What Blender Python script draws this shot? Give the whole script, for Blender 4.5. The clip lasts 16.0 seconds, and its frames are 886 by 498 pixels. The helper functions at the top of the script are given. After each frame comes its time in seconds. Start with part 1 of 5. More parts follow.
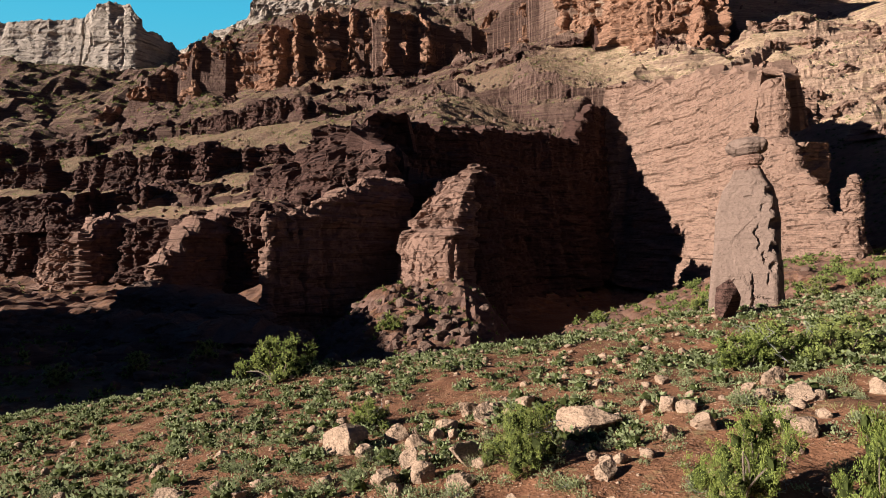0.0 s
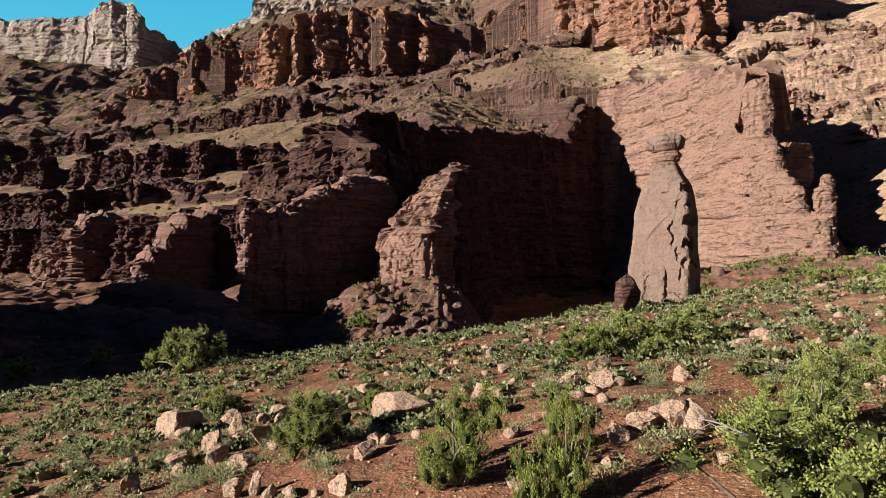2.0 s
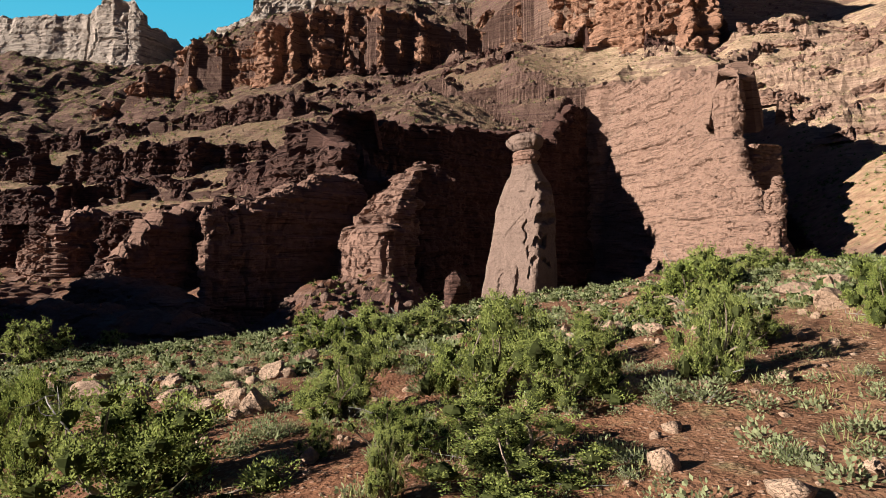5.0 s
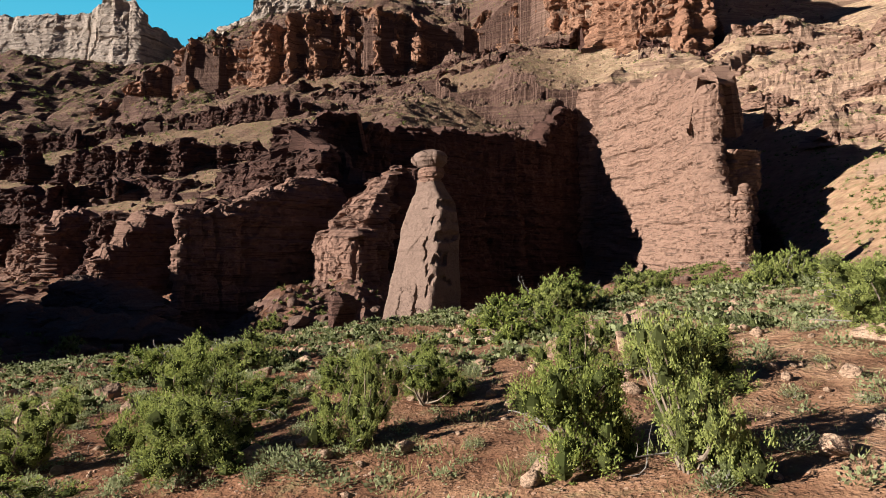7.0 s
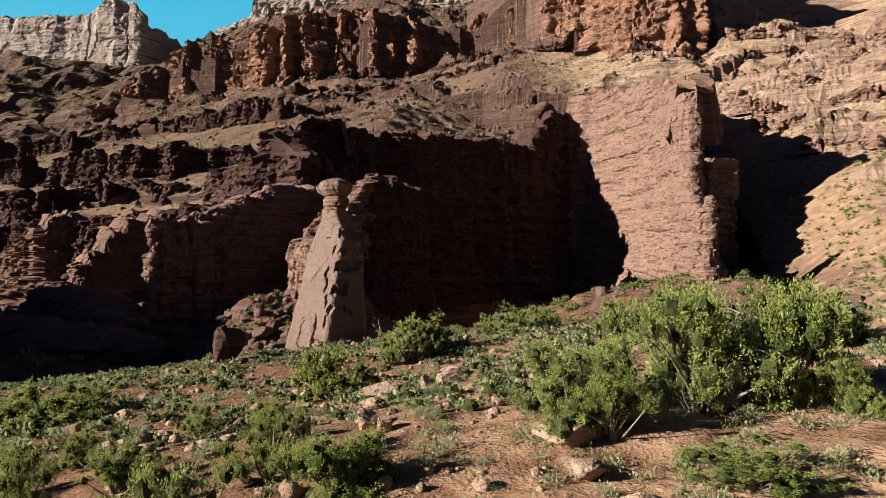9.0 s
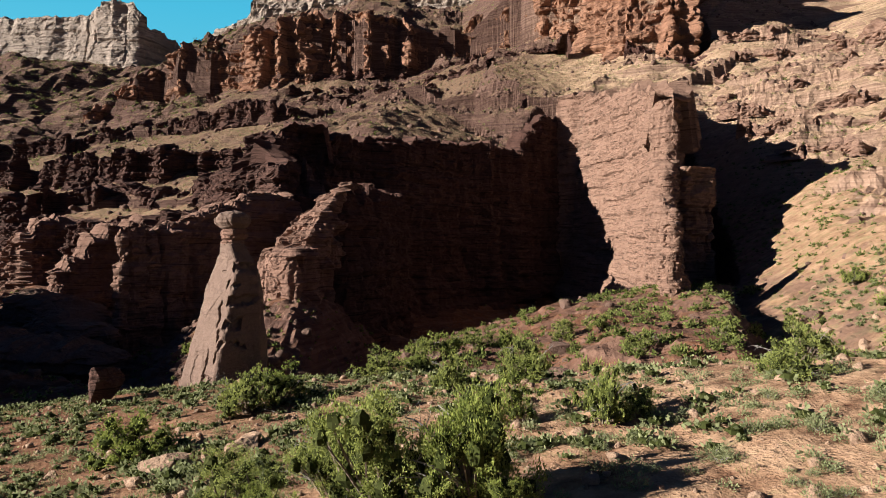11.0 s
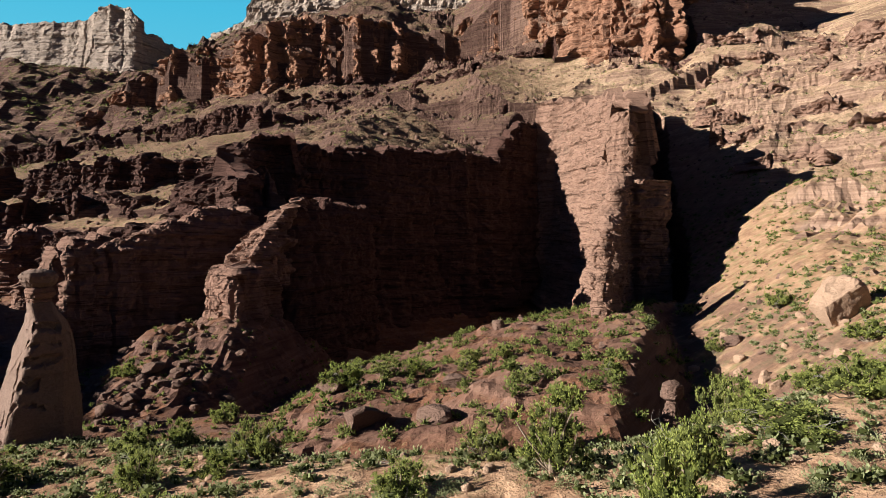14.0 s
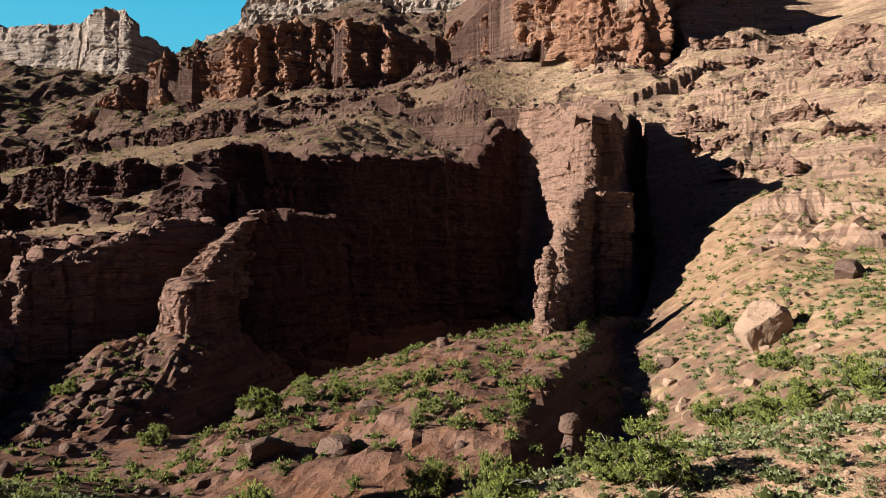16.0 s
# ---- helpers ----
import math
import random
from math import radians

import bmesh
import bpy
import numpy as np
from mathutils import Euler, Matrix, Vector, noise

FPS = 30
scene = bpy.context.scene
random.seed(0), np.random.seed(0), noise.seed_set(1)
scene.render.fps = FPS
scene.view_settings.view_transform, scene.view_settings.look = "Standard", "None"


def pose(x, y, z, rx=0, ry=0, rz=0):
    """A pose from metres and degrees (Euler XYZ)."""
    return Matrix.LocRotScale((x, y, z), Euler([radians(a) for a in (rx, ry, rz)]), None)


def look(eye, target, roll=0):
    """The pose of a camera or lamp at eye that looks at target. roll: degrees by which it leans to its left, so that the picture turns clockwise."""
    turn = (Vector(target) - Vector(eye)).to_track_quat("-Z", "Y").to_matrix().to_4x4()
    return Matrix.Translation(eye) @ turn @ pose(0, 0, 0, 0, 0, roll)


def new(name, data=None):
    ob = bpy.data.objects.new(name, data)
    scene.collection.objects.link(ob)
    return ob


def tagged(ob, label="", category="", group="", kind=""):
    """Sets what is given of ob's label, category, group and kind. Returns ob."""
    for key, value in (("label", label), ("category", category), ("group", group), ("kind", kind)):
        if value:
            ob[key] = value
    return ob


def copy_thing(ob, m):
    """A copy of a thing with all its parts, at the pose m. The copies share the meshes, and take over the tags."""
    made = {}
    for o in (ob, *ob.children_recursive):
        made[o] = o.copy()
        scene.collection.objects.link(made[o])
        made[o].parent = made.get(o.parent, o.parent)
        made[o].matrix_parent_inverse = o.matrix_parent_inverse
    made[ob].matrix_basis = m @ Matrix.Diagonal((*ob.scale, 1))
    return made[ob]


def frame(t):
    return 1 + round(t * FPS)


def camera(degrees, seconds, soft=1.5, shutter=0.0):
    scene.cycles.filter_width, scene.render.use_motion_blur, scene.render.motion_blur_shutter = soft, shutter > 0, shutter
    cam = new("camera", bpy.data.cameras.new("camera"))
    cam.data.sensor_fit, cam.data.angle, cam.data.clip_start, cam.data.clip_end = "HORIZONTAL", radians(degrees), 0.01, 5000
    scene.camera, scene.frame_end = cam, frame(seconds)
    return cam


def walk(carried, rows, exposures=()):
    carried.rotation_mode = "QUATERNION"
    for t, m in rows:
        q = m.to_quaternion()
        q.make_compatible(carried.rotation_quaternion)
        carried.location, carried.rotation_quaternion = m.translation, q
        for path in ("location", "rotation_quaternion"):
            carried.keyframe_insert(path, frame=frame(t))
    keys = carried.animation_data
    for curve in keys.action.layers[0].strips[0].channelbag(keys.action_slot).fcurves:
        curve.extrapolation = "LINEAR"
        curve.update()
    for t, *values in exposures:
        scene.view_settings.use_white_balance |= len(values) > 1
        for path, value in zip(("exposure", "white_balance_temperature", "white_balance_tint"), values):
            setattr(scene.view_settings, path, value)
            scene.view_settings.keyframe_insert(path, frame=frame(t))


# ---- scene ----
cam = camera(70, 16.0, soft=0.6)
# seconds, eye, yaw, pitch and roll in degrees
ROWS = [
    (0, 0.00, -0.00, 12.00, -0.10, 0.13, -0.96),
    (0.5, 1.67, -0.11, 11.86, 0.02, 0.13, -0.89),
    (1, 3.37, -0.21, 11.72, 0.14, 0.13, -0.81),
    (1.5, 5.15, -0.32, 11.60, 0.24, 0.12, -0.71),
    (2, 6.97, -0.42, 11.47, 0.33, 0.12, -0.60),
    (2.5, 8.84, -0.51, 11.35, 0.45, 0.11, -0.52),
    (3, 10.77, -0.59, 11.22, 0.55, 0.10, -0.44),
    (3.5, 12.78, -0.66, 11.11, 0.63, 0.09, -0.34),
    (4, 14.82, -0.74, 11.04, 0.71, 0.10, -0.24),
    (6.5, 25.17, -0.53, 12.12, 1.19, 0.03, 0.14),
    (7, 27.17, -0.46, 12.66, 1.27, 0.01, 0.21),
    (7.5, 29.17, -0.40, 13.24, 1.34, 0.02, 0.27),
    (8, 31.18, -0.33, 13.83, 1.43, 0.02, 0.31),
    (8.5, 33.20, -0.25, 14.45, 1.51, 0.01, 0.35),
    (9, 35.24, -0.15, 15.07, 1.59, 0.01, 0.39),
    (11.5, 46.10, 0.81, 18.60, 2.01, -0.07, 0.43),
    (12, 48.64, 1.00, 19.32, 2.15, -0.08, 0.36),
    (12.5, 51.25, 1.21, 20.07, 2.25, -0.11, 0.29),
    (13, 53.97, 1.45, 20.86, 2.35, -0.13, 0.24),
    (13.5, 56.79, 1.71, 21.70, 2.45, -0.14, 0.21),
    (14, 59.72, 2.01, 22.58, 2.55, -0.13, 0.18),
    (14.5, 62.72, 2.33, 23.47, 2.62, -0.15, 0.17),
    (15, 65.78, 2.67, 24.38, 2.67, -0.16, 0.18),
    (15.5, 68.87, 3.03, 25.31, 2.74, -0.16, 0.19),
    (16, 71.97, 3.40, 26.25, 2.79, -0.15, 0.19),
]


def pose_row(x, y, z, yaw, pitch, roll):
    a, b = radians(yaw), radians(pitch)
    ahead = Vector((-math.sin(a) * math.cos(b), math.cos(a) * math.cos(b), math.sin(b)))
    return look((x, y, z), Vector((x, y, z)) + ahead, roll)


walk(cam, [(t, pose_row(*row)) for t, *row in ROWS])

# ---- daylight ----
SUN_TO = Vector((-0.90, -0.27, 0.335)).normalized()
world = bpy.data.worlds.new("world")
scene.world = world
world.use_nodes = True
wn = world.node_tree
sky = wn.nodes.new("ShaderNodeTexSky")
sky.sky_type = "NISHITA"
sky.sun_disc = False
sky.sun_elevation = math.asin(SUN_TO.z)
sky.sun_rotation = math.atan2(SUN_TO.x, SUN_TO.y)
sky.altitude = 1400
sky.air_density = 1.0
sky.dust_density = 0.0
sky.ozone_density = 0.6
tint = wn.nodes.new("ShaderNodeMix")
tint.data_type, tint.blend_type = "RGBA", "MULTIPLY"
tint.inputs[0].default_value = 1.0
tint.inputs[7].default_value = (0.62, 0.92, 1.70, 1)
wn.links.new(sky.outputs[0], tint.inputs[6])
wn.links.new(tint.outputs[2], wn.nodes["Background"].inputs[0])
wn.nodes["Background"].inputs[1].default_value = 0.0065
sun_data = bpy.data.lights.new("sun", "SUN")
sun_data.energy = 5.0
sun_data.angle = radians(0.5)
sun_data.color = (1.0, 0.915, 0.82)
sun = new("sun", sun_data)
sun.matrix_world = look(SUN_TO * 300, (0, 0, 0))
scene.view_settings.exposure = 1.6


# ---- noise ----
def hash3(i, j, k, seed):
    h = (i.astype(np.int64) * 374761393 + j.astype(np.int64) * 668265263 + k.astype(np.int64) * 2147483647 + seed * 974711) & 0xFFFFFFFF
    h = ((h ^ (h >> 13)) * 1274126177) & 0xFFFFFFFF
    h = ((h ^ (h >> 16)) * 2246822519) & 0xFFFFFFFF
    return ((h ^ (h >> 15)) & 0xFFFFFF) / float(0xFFFFFF)


def vnoise(x, y, z, seed=0):
    """Smooth value noise, 0 to 1."""
    x, y, z = np.broadcast_arrays(np.asarray(x, float), np.asarray(y, float), np.asarray(z, float))
    i, j, k = np.floor(x), np.floor(y), np.floor(z)
    u, v, w = x - i, y - j, z - k
    u, v, w = (a * a * a * (a * (a * 6 - 15) + 10) for a in (u, v, w))
    i, j, k = i.astype(np.int64), j.astype(np.int64), k.astype(np.int64)
    out = 0
    for a in (0, 1):
        for b in (0, 1):
            for c in (0, 1):
                out = out + hash3(i + a, j + b, k + c, seed) * (u if a else 1 - u) * (v if b else 1 - v) * (w if c else 1 - w)
    return out


def fbm(x, y, z=0.0, octaves=4, seed=0):
    """Summed noise, about -1 to 1."""
    out, amp, total = 0, 1.0, 0.0
    for n in range(octaves):
        out = out + amp * (2 * vnoise(np.asarray(x) * 2**n, np.asarray(y) * 2**n, np.asarray(z) * 2**n, seed + n) - 1)
        total += amp
        amp *= 0.5
    return out / total * 1.6


def cells(x, y, z, seed=0):
    """A random value for each irregular cell: the nearest of jittered points, one to a unit cube."""
    x, y, z = np.broadcast_arrays(np.asarray(x, float), np.asarray(y, float), np.asarray(z, float))
    i, j, k = (np.floor(a).astype(np.int64) for a in (x, y, z))
    best, val = np.full(x.shape, 1e9), np.zeros(x.shape)
    for a in (-1, 0, 1):
        for b in (-1, 0, 1):
            for c in (-1, 0, 1):
                h = hash3(i + a, j + b, k + c, seed)
                u, v, w = h, (h * 251.7) % 1, (h * 7919.3) % 1
                d = (i + a + u - x) ** 2 + (j + b + v - y) ** 2 + (k + c + w - z) ** 2
                near = d < best
                best, val = np.where(near, d, best), np.where(near, (h * 104729.9) % 1, val)
    return val


def cells2(x, y, seed=0):
    """The same in the plane."""
    i, j = np.floor(x).astype(np.int64), np.floor(y).astype(np.int64)
    best, val, zero = np.full(x.shape, 1e9), np.zeros(x.shape), np.zeros(x.shape, np.int64)
    for a in (-1, 0, 1):
        for b in (-1, 0, 1):
            h = hash3(i + a, j + b, zero, seed)
            d = (i + a + h - x) ** 2 + (j + b + (h * 251.7) % 1 - y) ** 2
            near = d < best
            best, val = np.where(near, d, best), np.where(near, (h * 104729.9) % 1, val)
    return val


def ridged(x, y, z=0.0, seed=0):
    return 1 - np.abs(2 * vnoise(x, y, z, seed) - 1)


def sstep(a, b, x):
    t = np.clip((x - a) / (b - a), 0, 1)
    return t * t * (3 - 2 * t)


def smax(a, b, k):
    h = np.clip(0.5 + 0.5 * (a - b) / k, 0, 1)
    return b + (a - b) * h + k * h * (1 - h)


def smin(a, b, k):
    return -smax(-a, -b, k)


def softplus(x, k):
    return k * np.logaddexp(0, x / k)


def line_dist(x, y, pts, reach=None):
    """Distance to a polyline of (x, y, value, ...), the values at the nearest place, and the side (positive on its left). Beyond reach: far."""
    pts = np.asarray(pts, float)
    if reach is not None:
        x, y = np.asarray(x, float), np.asarray(y, float)
        near = (x > pts[:, 0].min() - reach) & (x < pts[:, 0].max() + reach) & (y > pts[:, 1].min() - reach) & (y < pts[:, 1].max() + reach)
        away, vals, side = np.full(x.shape, 1e9), np.zeros((pts.shape[1] - 2, *x.shape)), np.zeros(x.shape)
        if near.any():
            away[near], found, side[near] = line_dist(x[near], y[near], pts)
            vals[:, near] = found
        return away, vals, side
    best, side, lean = np.full(np.shape(x), 1e9), np.zeros(np.shape(x)), np.zeros(np.shape(x))
    vals = np.zeros((pts.shape[1] - 2, *np.shape(x)))
    for a, b in zip(pts, pts[1:]):
        dx, dy = b[0] - a[0], b[1] - a[1]
        t = np.clip(((x - a[0]) * dx + (y - a[1]) * dy) / (dx * dx + dy * dy + 1e-9), 0, 1)
        d = np.hypot(x - a[0] - t * dx, y - a[1] - t * dy)
        cross = (dx * (y - a[1]) - dy * (x - a[0])) / math.hypot(dx, dy)
        near = (d < best - 1e-6) | ((d < best + 1e-6) & (np.abs(cross) > lean))
        best, side, lean = np.where(near, d, best), np.where(near, np.sign(cross), side), np.where(near, np.abs(cross), lean)
        for n in range(len(vals)):
            vals[n] = np.where(near, a[n + 2] + t * (b[n + 2] - a[n + 2]), vals[n])
    return best, vals, side


def resample(pts, ds):
    """Even steps along a polyline of any number of values a point; the first two are the plan."""
    pts = np.asarray(pts, float)
    run = np.r_[0, np.cumsum(np.hypot(*np.diff(pts[:, :2], axis=0).T))]
    s = np.linspace(0, run[-1], max(4, int(run[-1] / ds)))
    return np.stack([np.interp(s, run, pts[:, n]) for n in range(pts.shape[1])], 1), s


def smooth(a, n, closed=False):
    for _ in range(n):
        b = np.roll(a, 1, 0) * 0.25 + a * 0.5 + np.roll(a, -1, 0) * 0.25
        if not closed:
            b[0], b[-1] = a[0], a[-1]
        a = b
    return a


def outward(p, window):
    """Level normals on the right of a path in even steps, from its general run."""
    t = np.gradient(smooth(p[:, :2], max(3, int(2 * window * window))), axis=0)
    n = np.stack([t[:, 1], -t[:, 0]], 1)
    n = smooth(n / np.maximum(np.hypot(*n.T)[:, None], 1e-6), 4)
    return n / np.maximum(np.hypot(*n.T)[:, None], 1e-6)


def wander(path, ds, amount, seed):
    """A cliff's path in even steps, with bays and promontories."""
    p, s = resample(path, ds)
    if amount:
        n = outward(p, 10 / ds)
        p[:, :2] += n * (amount * (1.3 * fbm(s / (3 * amount + 1), 0 * s + seed, 0, 3, seed + 29) + 0.5 * fbm(s / (amount + 1), 0 * s + seed, 0, 2, seed + 39)))[:, None]
    return p, s


# ---- the lie of the land ----
# Foot of the cliffs, from the west to the amphitheatre's end: x, y, height of the rim above it.
CLIFF_LINE = [(-420, 470, 60), (-300, 400, 45), (-175, 325, 30), (-128, 303, 28), (-100, 258, 26), (-72, 243, 28), (-48, 209, 26),
              (-24, 208, 33), (-4, 209, 33), (14, 208, 36), (-2, 238, 42), (-22, 252, 66), (14, 280, 66), (47, 320, 71), (76, 342, 72), (98, 366, 103),
              (112, 300, 93), (107, 205, 67), (112, 190, 62), (126, 215, 64), (140, 262, 78), (150, 330, 99)]
# Bottom of the side ravine: x, y, z.
RAVINE = [(78, 60, -2), (88, 80, -2), (93, 95, -1), (97.5, 108, 0.5), (101, 125, 3), (104, 140, 5), (118, 175, 12), (134, 225, 26), (150, 300, 60), (160, 330, 80)]


# The knoll before the amphitheatre and the mound at the fin's foot, from west to east.
KNOLL_X = (14, 20, 25, 33, 40, 46, 52, 58, 65, 71, 78, 88, 100, 112)
KNOLL_FRONT = (-13, -10, -7, -2.5, 0.6, 1.5, 2.2, 3.6, 5.6, 6.4, 7.0, 7.8, 9, 10)
KNOLL_CREST = (-14, -11, -8.5, -5.0, -2.8, -0.8, 0.8, 2.6, 5.0, 6.0, 7.0, 9.4, 10, 12)
MOUND_X = (-60, -43, -27, -18, -12, -2, 5, 11, 15, 22)
MOUND_Z = (-13, -11.5, -7, 0.5, 3.0, 3.6, 3.4, -0.5, -7.0, -18)


def inside(x, y, corners):
    """Whether points lie in a polygon."""
    hit = np.zeros(np.shape(x), bool)
    for (x0, y0), (x1, y1) in zip(corners, corners[1:] + corners[:1]):
        if y0 != y1:
            hit ^= ((y0 > y) != (y1 > y)) & (x < x0 + (x1 - x0) * (y - y0) / (y1 - y0))
    return hit


HIGH_GROUND = [(x, y) for x, y, _ in CLIFF_LINE] + [(160, 365), (160, 4000), (-4000, 4000), (-4000, 900)]


# Foot and top of the ledge cliffs above: x, y, foot, top, and how far they wander.
TIERS = (
    ("cliff_ledge_low", [(-330, 420, 26, 46), (-260, 375, 26, 46), (-191, 338, 26, 46), (-163, 360, 30, 51), (-110, 335, 28, 50), (-82, 315, 30, 52), (-58, 262, 26, 48), (-34, 216, 26, 43), (-20, 214, 28, 46), (-12, 232, 30, 50)], 5),
    ("cliff_ledge_middle", [(-380, 470, 56, 76), (-280, 430, 56, 74), (-205, 392, 52, 72), (-150, 395, 56, 78), (-95, 370, 54, 74), (-60, 330, 50, 70), (-40, 275, 44, 66), (-24, 252, 40, 67)], 7),
    ("cliff_ledge_upper", [(-420, 560, 86, 106), (-322, 518, 84, 106), (-217, 528, 92, 119), (-134, 492, 104, 131), (-100, 500, 106, 128), (-40, 512, 100, 120), (20, 470, 92, 112), (60, 420, 92, 110), (84, 388, 84, 109)], 7),
    ("cliff_ledge_east", [(158, 462, 146, 164), (172, 440, 130, 150), (198, 436, 130, 152), (215, 445, 132, 150), (250, 440, 134, 152)], 5),
)
RIM_PATH = [(-380, 640, 80, 120), (-330, 640, 110, 158), (-290, 636, 130, 190), (-246, 634, 155, 220), (-154, 616, 170, 231), (-74, 604, 175, 246), (-20, 612, 172, 240), (40, 622, 172, 234),
            (51, 625, 170, 248), (95, 595, 190, 275), (140, 545, 185, 290), (162, 495, 165, 280), (174, 468, 152, 270), (198, 452, 148, 270), (205, 458, 148, 270), (216, 540, 170, 290), (330, 640, 230, 330)]


def upper(x, y):
    """The slopes above the cliffs."""
    y120 = np.interp(x, [-900, -300, -100, 0, 80, 200, 250, 312, 420, 900], [700, 560, 510, 505, 400, 395, 372, 388, 395, 420])
    u = 120 + 0.62 * (y - y120)
    rim_cap = 203 + 0.34 * (y - np.interp(x, [-300, -246, -74, 51, 150, 200], [680, 640, 606, 625, 545, 455]))
    u = np.where((x > -290) & (x < 205), np.minimum(u, rim_cap + 400 * sstep(-230, -300, x)), u)
    brink = np.interp(x, [-300, -246, -154, -74, -20, 40, 51, 95, 140, 205], [640, 634, 616, 604, 612, 622, 625, 595, 545, 458])
    above = np.interp(x, [-300, -246, -154, -74, 40, 95, 140, 205], [165, 208, 222, 234, 226, 262, 276, 258]) + 0.6 * (y - brink)
    u = np.where((x > -300) & (x < 205) & (y > brink), np.maximum(u, np.minimum(above, 300)), u)
    left = 45 + 0.34 * (y - 215 - np.interp(x, [-500, -180, -60, 0], [190, 85, 40, 0]))
    right = 33 + 0.30 * (x - 140) + 0.36 * (y - 211)
    right = np.where(x > 60, right, -50)
    h = smax(smax(u, left, 10), right, 6)
    return np.where(y > 900, np.minimum(h, 300 - 0.3 * (y - 900)), np.minimum(h, 300))


def contour(level, x0, x1, rise):
    """A ledge that follows the slope at one height, from west to east."""
    x = np.linspace(x0, x1, 14)
    lo, hi = np.full(14, 150.0), np.full(14, 700.0)
    for _ in range(40):
        y = (lo + hi) / 2
        under = upper(x, y) < level
        lo, hi = np.where(under, y, lo), np.where(under, hi, y)
    return [(a, b, level - 2.5, level + rise) for a, b in zip(x, lo)]


CONTOURS = [("cliff_ledge_east", contour(level, x0, x1, rise), 6) for level, x0, x1, rise in
            ((54, 158, 235, 4), (68, 166, 285, 5), (84, 172, 300, 4), (100, 182, 330, 6), (118, 196, 335, 5), (140, 222, 335, 6), (164, 226, 335, 5))]
CONTOURS += [("cliff_ledge_centre", contour(level, x0, x1, rise), 6) for level, x0, x1, rise in ((140, -150, 20, 4), (158, -210, 60, 4), (180, -120, 120, 4))]
LEDGE_LINES = [wander(t[1], 11, t[2], 70 + n)[0] for n, t in enumerate(TIERS + tuple(CONTOURS))] + [wander(RIM_PATH, 11, 9, 4)[0]]


def terrace(h, x, y, step, sharp, seed):
    w = h + 0.27 * step * fbm(x / (4 * step), y / (4 * step), 0, 3, seed)
    n = np.floor(w / step)
    f = w / step - n
    lift = sstep(0.5 - sharp, 0.5 + sharp, f)
    return (n + 0.75 * lift + 0.25 * f) * step


